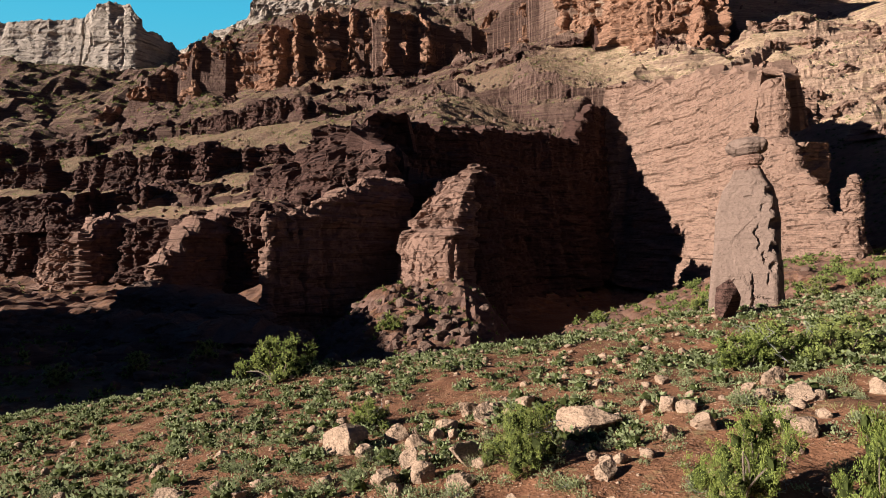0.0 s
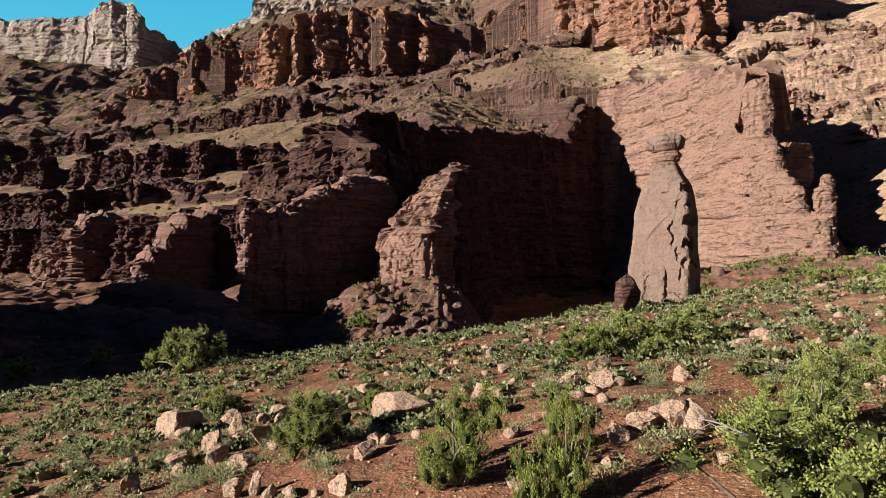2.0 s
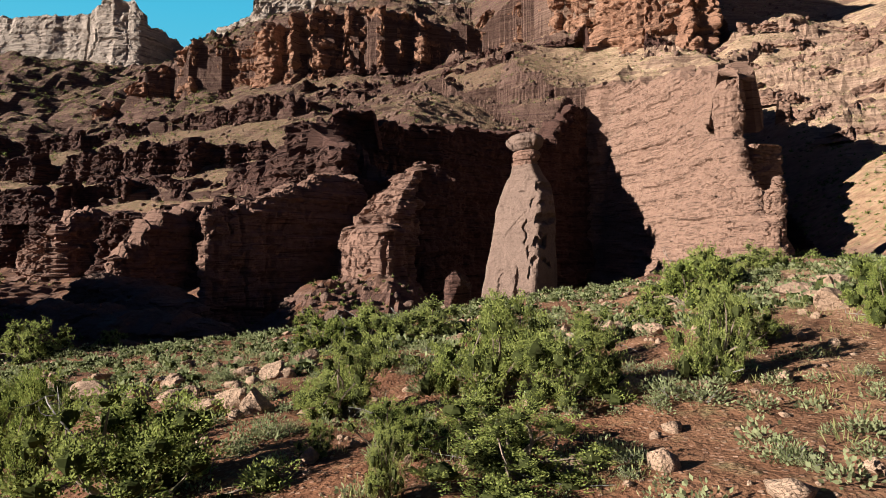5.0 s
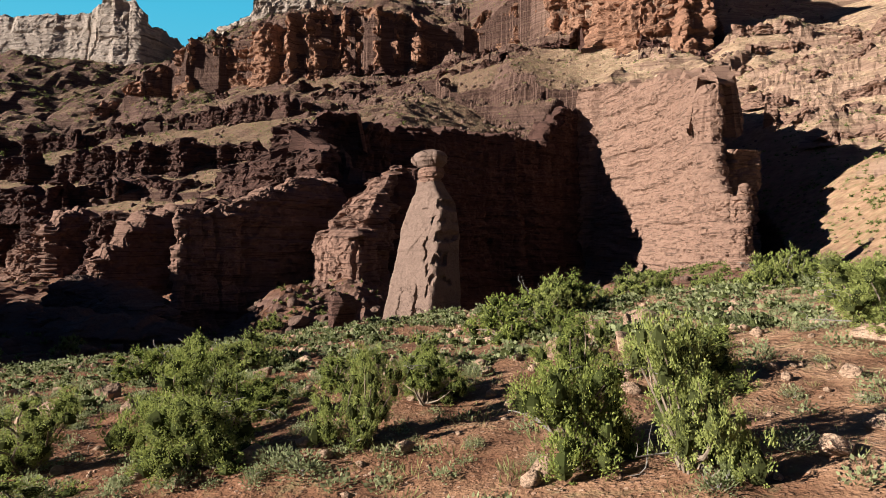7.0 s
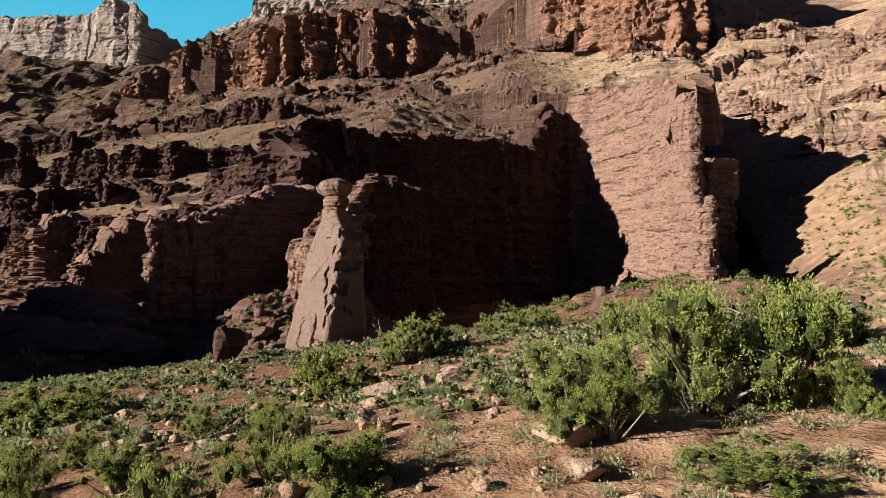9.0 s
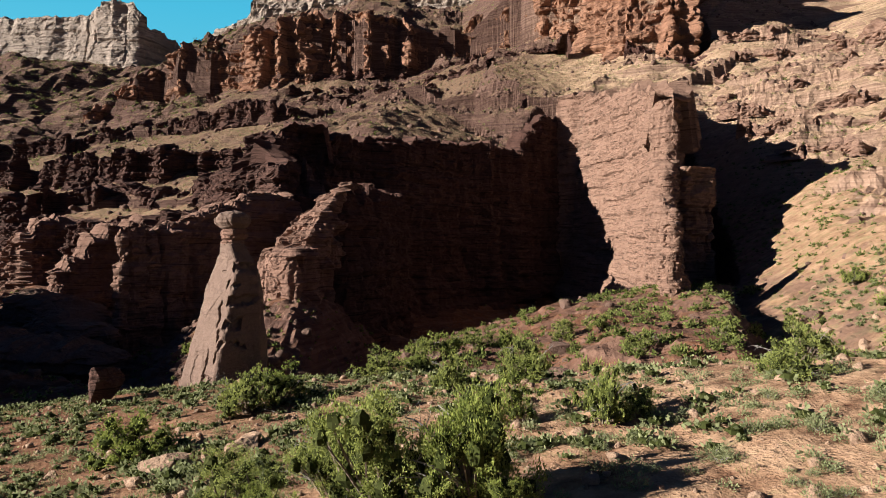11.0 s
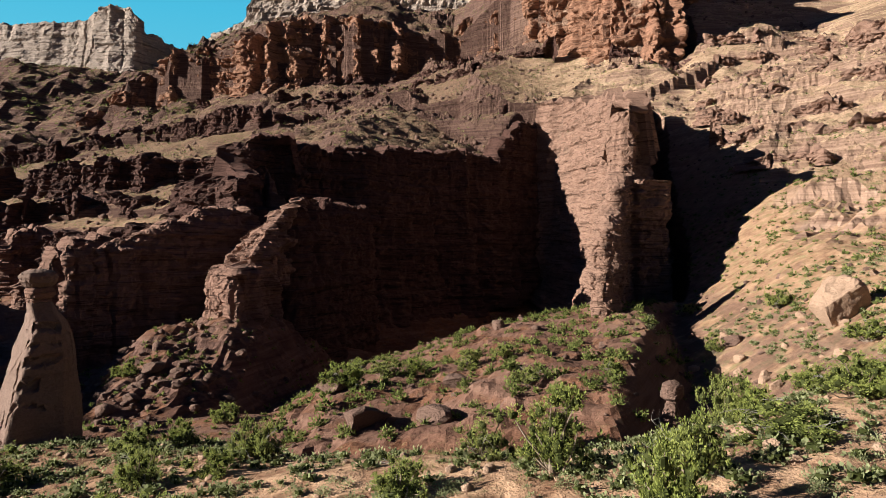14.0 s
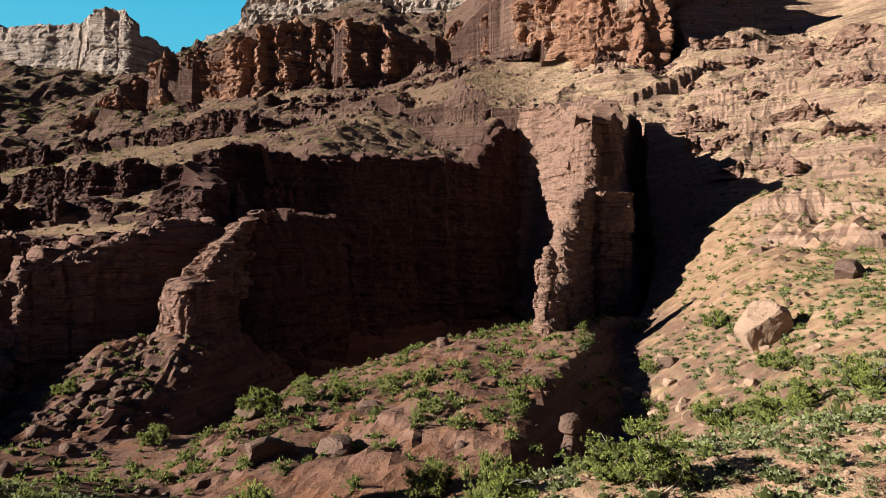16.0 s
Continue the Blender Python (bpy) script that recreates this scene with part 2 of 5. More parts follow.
def ground_height(x, y):
    x, y = np.atleast_1d(np.asarray(x, float)), np.atleast_1d(np.asarray(y, float))
    # near slope, falling away to the wash
    edge = np.interp(x, [-40, 18, 28, 37, 45, 51, 64, 70, 80, 100], [50, 48, 47, 43, 39, 35.5, 31, 32.5, 36, 40])
    fall = np.interp(x, [-40, 18, 30, 40, 50], [0.26, 0.36, 0.36, 0.40, 0.5])
    near = 4.6 + 0.143 * np.clip(x, -70, 400) - fall * softplus(y - edge, 2.5)
    near = near + 0.35 * fbm(x / 9, y / 9, 0, 4, 3) + 0.10 * fbm(x / 1.7, y / 1.7, 0, 2, 8)
    floor = -7.5 + 0.6 * fbm(x / 20, y / 20, 0, 3, 5) + 0.02 * np.maximum(-x - 60, 0)
    floor = floor - 10 * sstep(112, 142, y) * sstep(-62, -44, x)
    stony = sstep(85, 120, y) * sstep(20, 0, x)
    floor = floor + stony * (2.0 * fbm(x / 14, y / 14, 0, 3, 6) + 2.6 * (cells2(x / 6 + 0.4 * fbm(x / 5, y / 5, 0, 2, 7), y / 4.2, 9) - 0.4) + 1.2 * (cells2(x / 2.2, y / 1.9, 10) - 0.5))
    front, crest = np.interp(x, KNOLL_X, KNOLL_FRONT), np.interp(x, KNOLL_X, KNOLL_CREST)
    knoll = front + (crest - front) * sstep(98, 140, y) - 0.12 * np.maximum(88 - y, 0) - np.interp(x, [72, 86], [1.0, 0.2]) * np.maximum(y - 150, 0)
    knoll = knoll + 0.8 * fbm(x / 8, y / 8, 0, 4, 11) * sstep(150, 120, y)
    shelf = 0.5 * terrace(knoll, x, y, 1.6, 0.14, 13) + 0.5 * knoll
    knoll = shelf + 0.5 * (cells2(x / 5.2 + 0.3 * fbm(x / 4, y / 4, 0, 2, 15), y / 3.6, 14) - 0.5) + 0.35 * fbm(x / 3, y / 3, 0, 3, 16)
    mound = np.interp(x, MOUND_X, MOUND_Z) - 0.30 * np.maximum(149 - y, 0) - 0.25 * np.maximum(y - 185, 0) + 1.2 * fbm(x / 7, y / 7, 0, 4, 17)
    mound = mound + 1.8 * (cells2(x / 4.5, y / 4, 18) - 0.5) + 0.9 * (cells2(x / 1.9, y / 1.7, 20) - 0.5)
    # unseen ridge, added out of view in the west to shade the valley
    west = 48 - 1.5 * np.maximum(np.hypot(np.maximum(x + 152, 0), np.maximum(np.abs(y - 99) - 56, 0)), 0) + 3 * fbm(x / 16, y / 16, 0, 4, 19)
    low = smax(smax(smax(smax(near, floor, 3), knoll, 2), mound, 2), west, 2)
    # talus against the cliffs
    d, (rim,), _ = line_dist(x, y, CLIFF_LINE)
    up = inside(x, y, HIGH_GROUND)
    low = np.maximum(low, 1.0 - 10 * sstep(-62, -44, x) - 0.35 * d + 1.6 * fbm(x / 10, y / 10, 0, 4, 21))
    # slopes above, with ledges
    high = upper(x, y)
    crag = sstep(-0.35, 0.25, fbm(x / 60, y / 60, 0, 3, 41))
    rough = high + 6 * fbm(x / 34, y / 34, 0, 2, 43)
    ledge = 0.6 * terrace(rough, x, y, 11, 0.10, 47) + 0.4 * terrace(rough, x + 40, y, 4.5, 0.16, 48)
    chunk = (cells2(x / 6 + 0.3 * fbm(x / 9, y / 9, 0, 2, 51), y / 5, 50) - 0.5) * 3.4 + (cells2(x / 2.6, y / 2.3, 52) - 0.5) * 1.3
    high = rough + (ledge - rough) * (0.3 + 0.7 * crag) + 1.4 * fbm(x / 11, y / 11, 0, 4, 49) + chunk * (0.15 + 0.85 * crag)
    for path in LEDGE_LINES:
        away, (foot, top), side = line_dist(x, y, path, 62)
        behind = side > 0
        high = np.where(behind & (away < 60), np.maximum(high, foot - 4 + (top - 1.5 - foot + 4) * sstep(1.5, 6, away) - 0.45 * away), high)
        high = np.where((side < 0) & (away < 45), np.minimum(high, foot + 2 + 0.62 * away + 400 * sstep(15, 45, away)), high)
        high = np.where((side < 0) & (away < 40), np.maximum(high, foot + 1 - 0.75 * away), high)
    # right-hand hillside and the ravine at its foot
    hill = 15 + 0.14 * (x - 106) + 0.05 * (y - 74) + 1.0 * fbm(x / 14, y / 14, 0, 4, 31)
    hill = 0.45 * hill + 0.55 * terrace(hill, x, y, 1.6, 0.15, 33) + (0.6 * (cells2(x / 3.4, y / 3, 34) - 0.5) + 0.3 * (cells2(x / 1.5, y / 1.4, 35) - 0.5)) * sstep(0.4, 0.6, vnoise(x / 12, y / 12, 0.5, 36))
    hill = smax(hill, np.where(y > 120, high, -40), 3)
    rd, (rz,), _ = line_dist(x, y, RAVINE)
    right = x > np.interp(y, [p[1] for p in RAVINE], [p[0] for p in RAVINE])
    hill = np.where(y < 335, smin(hill, rz + 0.62 * rd, 3), hill)
    low = np.where(y > 62, smin(low, rz + np.where(right, 0.55, 1.25) * np.maximum(rd - 1.5, 0), 2), low)
    low = np.where(right & (y > 45), smax(low, hill, 1.5) if y.ndim else low, low)
    plateau = np.minimum(high, rim - 1.5 + 0.5 * np.maximum(d - 6, 0) + 1.5 * np.maximum(d - 170, 0) * sstep(-320, -285, x) + 2.0 * fbm(x / 16, y / 16, 0, 4, 53))
    wild = sstep(-170, -260, x) * sstep(470, 540, y) * sstep(960, 900, y)
    plateau = plateau + wild * (14 * ridged(x / 75 + 0.5 * fbm(x / 60, y / 60, 0, 2, 91), y / 260, 0, 92) + 7 * fbm(x / 26, y / 34, 0, 4, 93) + 6 * (cells2(x / 22, y / 13, 94) - 0.5) + 4 * (cells2(x / 9, y / 7, 95) - 0.5) - 9)
    return np.where(up, low + (np.maximum(plateau, low) - low) * sstep(3, 12, d), low)


# ---- materials ----
def material(name):
    m = bpy.data.materials.new(name)
    m.use_nodes = True
    m.node_tree.nodes.clear()
    return m, m.node_tree


class Nodes:
    def __init__(self, tree):
        self.t = tree

    def n(self, kind, **props):
        node = self.t.nodes.new(kind)
        for key, value in props.items():
            if key == "op":
                node.operation = value
            elif key == "blend":
                node.blend_type = value
            elif key == "data":
                node.data_type = value
            elif key == "feature":
                node.feature = value
        return node

    def l(self, a, b):
        self.t.links.new(a, b)

    def noise(self, vec, scale, detail=4.0, rough=0.6):
        node = self.n("ShaderNodeTexNoise")
        node.inputs["Scale"].default_value, node.inputs["Detail"].default_value, node.inputs["Roughness"].default_value = scale, detail, rough
        self.l(vec, node.inputs["Vector"])
        return node.outputs["Fac"]

    def math(self, op, a, b=None, c=None):
        node = self.n("ShaderNodeMath", op=op)
        for n, v in enumerate((a, b, c)):
            if v is None:
                continue
            if isinstance(v, (int, float)):
                node.inputs[n].default_value = v
            else:
                self.l(v, node.inputs[n])
        return node.outputs[0]

    def span(self, v, a, b, c=0.0, d=1.0):
        node = self.n("ShaderNodeMapRange")
        self.l(v, node.inputs[0])
        for n, w in enumerate((a, b, c, d)):
            node.inputs[n + 1].default_value = w
        return node.outputs[0]

    def ramp(self, v, stops):
        node = self.n("ShaderNodeValToRGB")
        self.l(v, node.inputs[0])
        ramp = node.color_ramp
        while len(ramp.elements) < len(stops):
            ramp.elements.new(0.5)
        for e, (p, col) in zip(ramp.elements, stops):
            e.position, e.color = p, (*col, 1)
        return node.outputs[0]

    def mix(self, f, a, b, blend="MIX"):
        node = self.n("ShaderNodeMix", data="RGBA", blend=blend)
        for slot, v in ((0, f), (6, a), (7, b)):
            if isinstance(v, (int, float)):
                node.inputs[slot].default_value = v
            elif isinstance(v, tuple):
                node.inputs[slot].default_value = (*v, 1)
            else:
                self.l(v, node.inputs[slot])
        return node.outputs[2]

    def scaled(self, vec, x, y, z):
        node = self.n("ShaderNodeMapping")
        self.l(vec, node.inputs[0])
        node.inputs["Scale"].default_value = (x, y, z)
        return node.outputs[0]

    def bump(self, height, strength, distance, normal=None):
        node = self.n("ShaderNodeBump")
        node.inputs["Strength"].default_value, node.inputs["Distance"].default_value = strength, distance
        self.l(height, node.inputs["Height"])
        if normal is not None:
            self.l(normal, node.inputs["Normal"])
        return node.outputs[0]

    def finish(self, color, rough, normal=None, specular=0.2):
        b, out = self.n("ShaderNodeBsdfPrincipled"), self.n("ShaderNodeOutputMaterial")
        for slot, v in (("Base Color", color), ("Roughness", rough)):
            if isinstance(v, (int, float)):
                b.inputs[slot].default_value = v
            elif isinstance(v, tuple):
                b.inputs[slot].default_value = (*v, 1)
            else:
                self.l(v, b.inputs[slot])
        b.inputs["Specular IOR Level"].default_value = specular
        if normal is not None:
            self.l(normal, b.inputs["Normal"])
        self.l(b.outputs[0], out.inputs[0])
        return b


def rock_material(name, dark, mid, light, scale=1.0, varnish=0.5, bedded=True, relief=1.0):
    """Bedded sandstone: bands by height, desert varnish in streaks, pitted and cracked."""
    m, tree = material(name)
    k = Nodes(tree)
    pos = k.n("ShaderNodeNewGeometry").outputs["Position"]
    big = k.noise(pos, 0.03 / scale, 3)
    bands = k.noise(k.scaled(pos, 0.02, 0.02, 0.55 / scale), 1.0, 5, 0.65)
    fine = k.noise(k.scaled(pos, 0.10, 0.10, 2.4 / scale), 1.0, 4, 0.6)
    if not bedded:
        bands, fine = k.noise(k.scaled(pos, 0.35, 0.35, 0.5), 1.0 / scale, 5, 0.65), k.noise(k.scaled(pos, 1.2, 1.2, 1.6), 1.0 / scale, 4, 0.6)
    streak = k.noise(k.scaled(pos, 0.5, 0.5, 0.05), 1.0 / scale, 4, 0.6)
    grain = k.noise(pos, 3.0 / scale, 5, 0.7)
    tone = k.math("ADD", k.math("MULTIPLY", bands, 0.65), k.math("MULTIPLY", fine, 0.35))
    col = k.ramp(k.span(tone, 0.3, 0.7), [(0.0, dark), (0.45, mid), (0.75, mid), (1.0, light)])
    col = k.mix(k.span(streak, 0.48, 0.7, 0.0, varnish), col, tuple(c * 0.55 for c in dark))
    col = k.mix(k.span(big, 0.35, 0.7, 0.0, 0.35), col, light)
    col = k.mix(0.35, col, k.ramp(grain, [(0.3, tuple(c * 0.55 for c in mid)), (0.7, tuple(min(1, c * 1.35) for c in mid))]), "MIX")
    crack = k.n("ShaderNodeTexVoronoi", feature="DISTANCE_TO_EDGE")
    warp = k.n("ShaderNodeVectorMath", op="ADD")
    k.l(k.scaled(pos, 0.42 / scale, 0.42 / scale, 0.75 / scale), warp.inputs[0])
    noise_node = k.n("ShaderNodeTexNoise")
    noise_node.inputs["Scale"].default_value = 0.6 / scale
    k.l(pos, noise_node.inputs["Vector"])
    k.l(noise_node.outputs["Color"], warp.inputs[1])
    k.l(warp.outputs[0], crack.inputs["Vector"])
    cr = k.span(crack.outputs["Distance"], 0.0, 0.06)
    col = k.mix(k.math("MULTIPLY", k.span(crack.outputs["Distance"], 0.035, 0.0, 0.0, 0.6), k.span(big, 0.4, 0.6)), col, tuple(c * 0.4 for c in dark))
    seam = k.noise(k.scaled(pos, 0.05 / scale, 0.05 / scale, 1.3 / scale), 1.0, 6, 0.75)
    col = k.mix(k.span(seam, 0.46, 0.39, 0.0, 0.75 if bedded else 0.2), col, tuple(c * 0.45 for c in dark))
    n1 = k.bump(k.math("ADD", k.math("MULTIPLY", fine, 1.2), bands), 1.0, 0.7 * scale * relief)
    n2 = k.bump(k.math("ADD", k.math("MULTIPLY", cr, 0.12), k.noise(pos, 0.8 / scale, 6, 0.7)), 0.9, 0.4 * scale * relief, n1)
    n3 = k.bump(grain, 0.5, 0.12 * scale * relief, n2)
    k.finish(col, 0.92, n3, 0.12)
    return m


# same stone as the sunlit pink wall, darkened so shaded walls read deeper
ROCK_RED_DARKENED = rock_material("red sandstone", (0.032, 0.0176, 0.0152), (0.0784, 0.0408, 0.0328), (0.148, 0.0864, 0.068))
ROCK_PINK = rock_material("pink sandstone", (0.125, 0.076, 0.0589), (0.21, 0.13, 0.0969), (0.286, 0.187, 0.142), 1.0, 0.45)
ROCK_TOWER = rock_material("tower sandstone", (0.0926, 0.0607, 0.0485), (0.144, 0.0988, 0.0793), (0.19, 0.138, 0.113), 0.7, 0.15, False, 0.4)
# lighter than the fin's red ridge, to carry sunlight on its end
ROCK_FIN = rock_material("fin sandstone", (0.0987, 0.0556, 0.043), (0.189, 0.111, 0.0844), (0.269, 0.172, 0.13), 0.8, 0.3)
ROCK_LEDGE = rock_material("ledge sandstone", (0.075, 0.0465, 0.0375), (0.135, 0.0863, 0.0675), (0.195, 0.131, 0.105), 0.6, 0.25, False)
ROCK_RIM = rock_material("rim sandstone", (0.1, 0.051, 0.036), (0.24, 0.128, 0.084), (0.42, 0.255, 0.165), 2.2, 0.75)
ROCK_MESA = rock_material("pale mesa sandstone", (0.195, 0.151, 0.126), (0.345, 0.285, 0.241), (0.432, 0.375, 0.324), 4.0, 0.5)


def ground_material():
    m, tree = material("desert ground")
    k = Nodes(tree)
    geo = k.n("ShaderNodeNewGeometry")
    pos = geo.outputs["Position"]
    xyz = k.n("ShaderNodeSeparateXYZ")
    k.l(pos, xyz.inputs[0])
    nz = k.n("ShaderNodeSeparateXYZ")
    k.l(geo.outputs["Normal"], nz.inputs[0])
    big, mid, grain = k.noise(pos, 0.05, 4), k.noise(pos, 0.6, 5, 0.65), k.noise(pos, 7.0, 5, 0.7)
    soil = k.ramp(k.math("ADD", k.math("MULTIPLY", mid, 0.6), k.math("MULTIPLY", grain, 0.4)),
                  [(0.32, (0.036, 0.016, 0.010)), (0.5, (0.11, 0.048, 0.026)), (0.72, (0.24, 0.125, 0.072))])
    soil = k.mix(k.span(big, 0.4, 0.65, 0, 0.5), soil, (0.19, 0.092, 0.052))
    soil = k.mix(k.math("MULTIPLY", k.math("MULTIPLY", k.span(xyz.outputs["X"], 20.0, 52.0, 0.0, 0.8), k.span(xyz.outputs["Y"], 66.0, 46.0)), k.span(mid, 0.3, 0.6)), soil, (0.44, 0.295, 0.19))
    gravel = k.n("ShaderNodeTexVoronoi")
    gravel.inputs["Scale"].default_value = 8.0
    k.l(pos, gravel.inputs["Vector"])
    shade = k.n("ShaderNodeSeparateColor")
    k.l(gravel.outputs["Color"], shade.inputs[0])
    stone = k.math("MULTIPLY", k.span(gravel.outputs["Distance"], 0.42, 0.30), k.span(shade.outputs[0], 0.55, 0.62))
    soil = k.mix(k.math("MULTIPLY", stone, k.span(mid, 0.4, 0.55, 0.2, 0.9)), soil, k.ramp(shade.outputs[1], [(0.0, (0.18, 0.09, 0.06)), (1.0, (0.38, 0.26, 0.19))]))
    # thin dry grass
    grass = k.span(k.noise(pos, 1.4, 6, 0.7), 0.55, 0.68, 0, 0.55)
    soil = k.mix(grass, soil, (0.17, 0.155, 0.08))
    # yellower scree and scrub on the upper slopes
    scree = k.ramp(k.noise(pos, 0.35, 6, 0.7), [(0.3, (0.12, 0.068, 0.042)), (0.5, (0.25, 0.155, 0.095)), (0.75, (0.37, 0.26, 0.17))])
    talus = k.ramp(k.noise(pos, 0.12, 7, 0.75), [(0.3, (0.20, 0.125, 0.08)), (0.5, (0.44, 0.305, 0.20)), (0.7, (0.58, 0.435, 0.30))])
    scree = k.mix(k.span(k.math("ADD", xyz.outputs["Z"], k.math("MULTIPLY", big, 30.0)), 50.0, 80.0), scree, talus)
    scrub = k.span(k.noise(pos, 0.30, 6, 0.75), 0.52, 0.60, 0, 0.75)
    scree = k.mix(scrub, scree, (0.16, 0.15, 0.07))
    olive = k.mix(k.span(k.noise(pos, 0.45, 7, 0.8), 0.42, 0.56, 0.0, 0.9), (0.215, 0.125, 0.085), (0.11, 0.094, 0.052))
    scree = k.mix(k.math("MULTIPLY", k.span(xyz.outputs["X"], 140.0, 75.0), k.span(xyz.outputs["Z"], 15.0, 35.0, 0.0, 0.92)), scree, olive)
    east = k.math("MULTIPLY", k.span(k.math("ADD", xyz.outputs["X"], k.math("MULTIPLY", mid, 8.0)), 86.0, 104.0), k.span(xyz.outputs["Y"], 40.0, 64.0))
    far = k.span(k.math("ADD", xyz.outputs["Z"], k.math("MULTIPLY", big, 14.0)), 24.0, 40.0)
    flat = k.mix(k.math("MAXIMUM", far, east), soil, scree)
    bands = k.noise(k.scaled(pos, 0.03, 0.03, 0.8), 1.0, 5, 0.65)
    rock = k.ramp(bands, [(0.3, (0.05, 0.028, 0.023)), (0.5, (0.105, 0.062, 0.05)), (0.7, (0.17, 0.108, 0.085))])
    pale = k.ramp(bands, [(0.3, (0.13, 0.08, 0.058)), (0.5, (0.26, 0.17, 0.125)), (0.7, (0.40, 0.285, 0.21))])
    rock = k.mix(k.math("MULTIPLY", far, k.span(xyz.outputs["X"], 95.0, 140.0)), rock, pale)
    steep = k.span(nz.outputs["Z"], 0.86, 0.66)
    bare = k.math("MULTIPLY", k.math("MULTIPLY", k.span(xyz.outputs["Y"], 60.0, 76.0), k.span(xyz.outputs["Z"], 15.0, 11.0)), k.span(k.noise(pos, 0.16, 5, 0.65), 0.40, 0.52, 0.1, 0.7))
    steep = k.math("MAXIMUM", steep, bare)
    steep = k.math("MULTIPLY", steep, k.span(mid, 0.25, 0.5, 0.6, 1.0))
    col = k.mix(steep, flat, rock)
    n0 = k.bump(k.math("MULTIPLY", k.noise(pos, 0.14, 7, 0.72), k.span(xyz.outputs["Z"], 24.0, 60.0)), 1.0, 6.0)
    n1 = k.bump(k.math("ADD", mid, k.math("MULTIPLY", k.math("MULTIPLY", bands, 0.6), steep)), 0.8, 0.6, n0)
    n2 = k.bump(k.math("ADD", grain, k.math("MULTIPLY", stone, 0.5)), 0.9, 0.07, n1)
    k.finish(col, 0.95, n2, 0.1)
    return m


GROUND = ground_material()


# ---- builders ----
def mesh_grid(name, points, mat, closed=False, cap_last=False):
    """A mesh from a (rows, columns, 3) array."""
    rows, cols = points.shape[:2]
    idx = np.arange(rows * cols).reshape(rows, cols)
    a = idx[:-1, :] if closed else idx[:-1, :-1]
    b = np.roll(idx, -1, 1)[:-1, :] if closed else idx[:-1, 1:]
    c = np.roll(idx, -1, 1)[1:, :] if closed else idx[1:, 1:]
    d = idx[1:, :] if closed else idx[1:, :-1]
    quads = np.stack([a, b, c, d], -1).reshape(-1, 4)
    me = bpy.data.meshes.new(name)
    me.vertices.add(rows * cols)
    me.vertices.foreach_set("co", points.reshape(-1).astype(np.float32))
    me.loops.add(quads.size)
    me.loops.foreach_set("vertex_index", quads.reshape(-1).astype(np.int32))
    me.polygons.add(len(quads))
    me.polygons.foreach_set("loop_start", np.arange(0, quads.size, 4, dtype=np.int32))
    me.polygons.foreach_set("use_smooth", np.zeros(len(quads), bool))
    me.update(calc_edges=True)
    me.validate()
    me.materials.append(mat)
    return me


def weather(p, n, amount=1.0, scale=1.0, seed=0, bed=1.0, flute=1.0, crack=1.0):
    """Push points of a rock face in or out along n: beds, flutes, joints and lumps."""
    x, y, z = p[..., 0] / scale, p[..., 1] / scale, p[..., 2] / scale
    zz = z + 0.06 * x - 0.03 * y + 0.8 * (2 * vnoise(x / 25, y / 25, z / 40, seed + 5) - 1)
    layer = vnoise(zz / 3.4, y / 38, x / 38, 60)
    thin = vnoise(zz / 1.1, y / 11, x / 11, 61)
    beds = (sstep(0.40, 0.58, layer) - 0.5) * 1.5 + (sstep(0.40, 0.60, thin) - 0.5) * 0.55
    fl = ridged(x / 11, y / 11, z / 70, seed + 1) * 2.6 + ridged(x / 4.2, y / 4.2, z / 26, seed + 2) * 1.0
    joint = np.maximum(ridged(x / 7.5, y / 7.5, z / 60, seed + 3) - 0.91, 0) * -20
    lump = fbm(x / 6, y / 6, z / 5, 4, seed + 4) * 0.9
    block = (cells(x / 3.3, y / 3.3, zz / 2.6, seed + 6) - 0.5) * 1.5 + (sstep(0.46, 0.54, vnoise(x / 1.5, y / 1.5, zz / 1.3, seed + 7)) - 0.5) * 0.5
    d = bed * beds + flute * (fl - 1.9 + joint) + lump + crack * block
    out = p.copy()
    out[..., :2] += n[..., :2] * (d * amount * scale)[..., None]
    return out


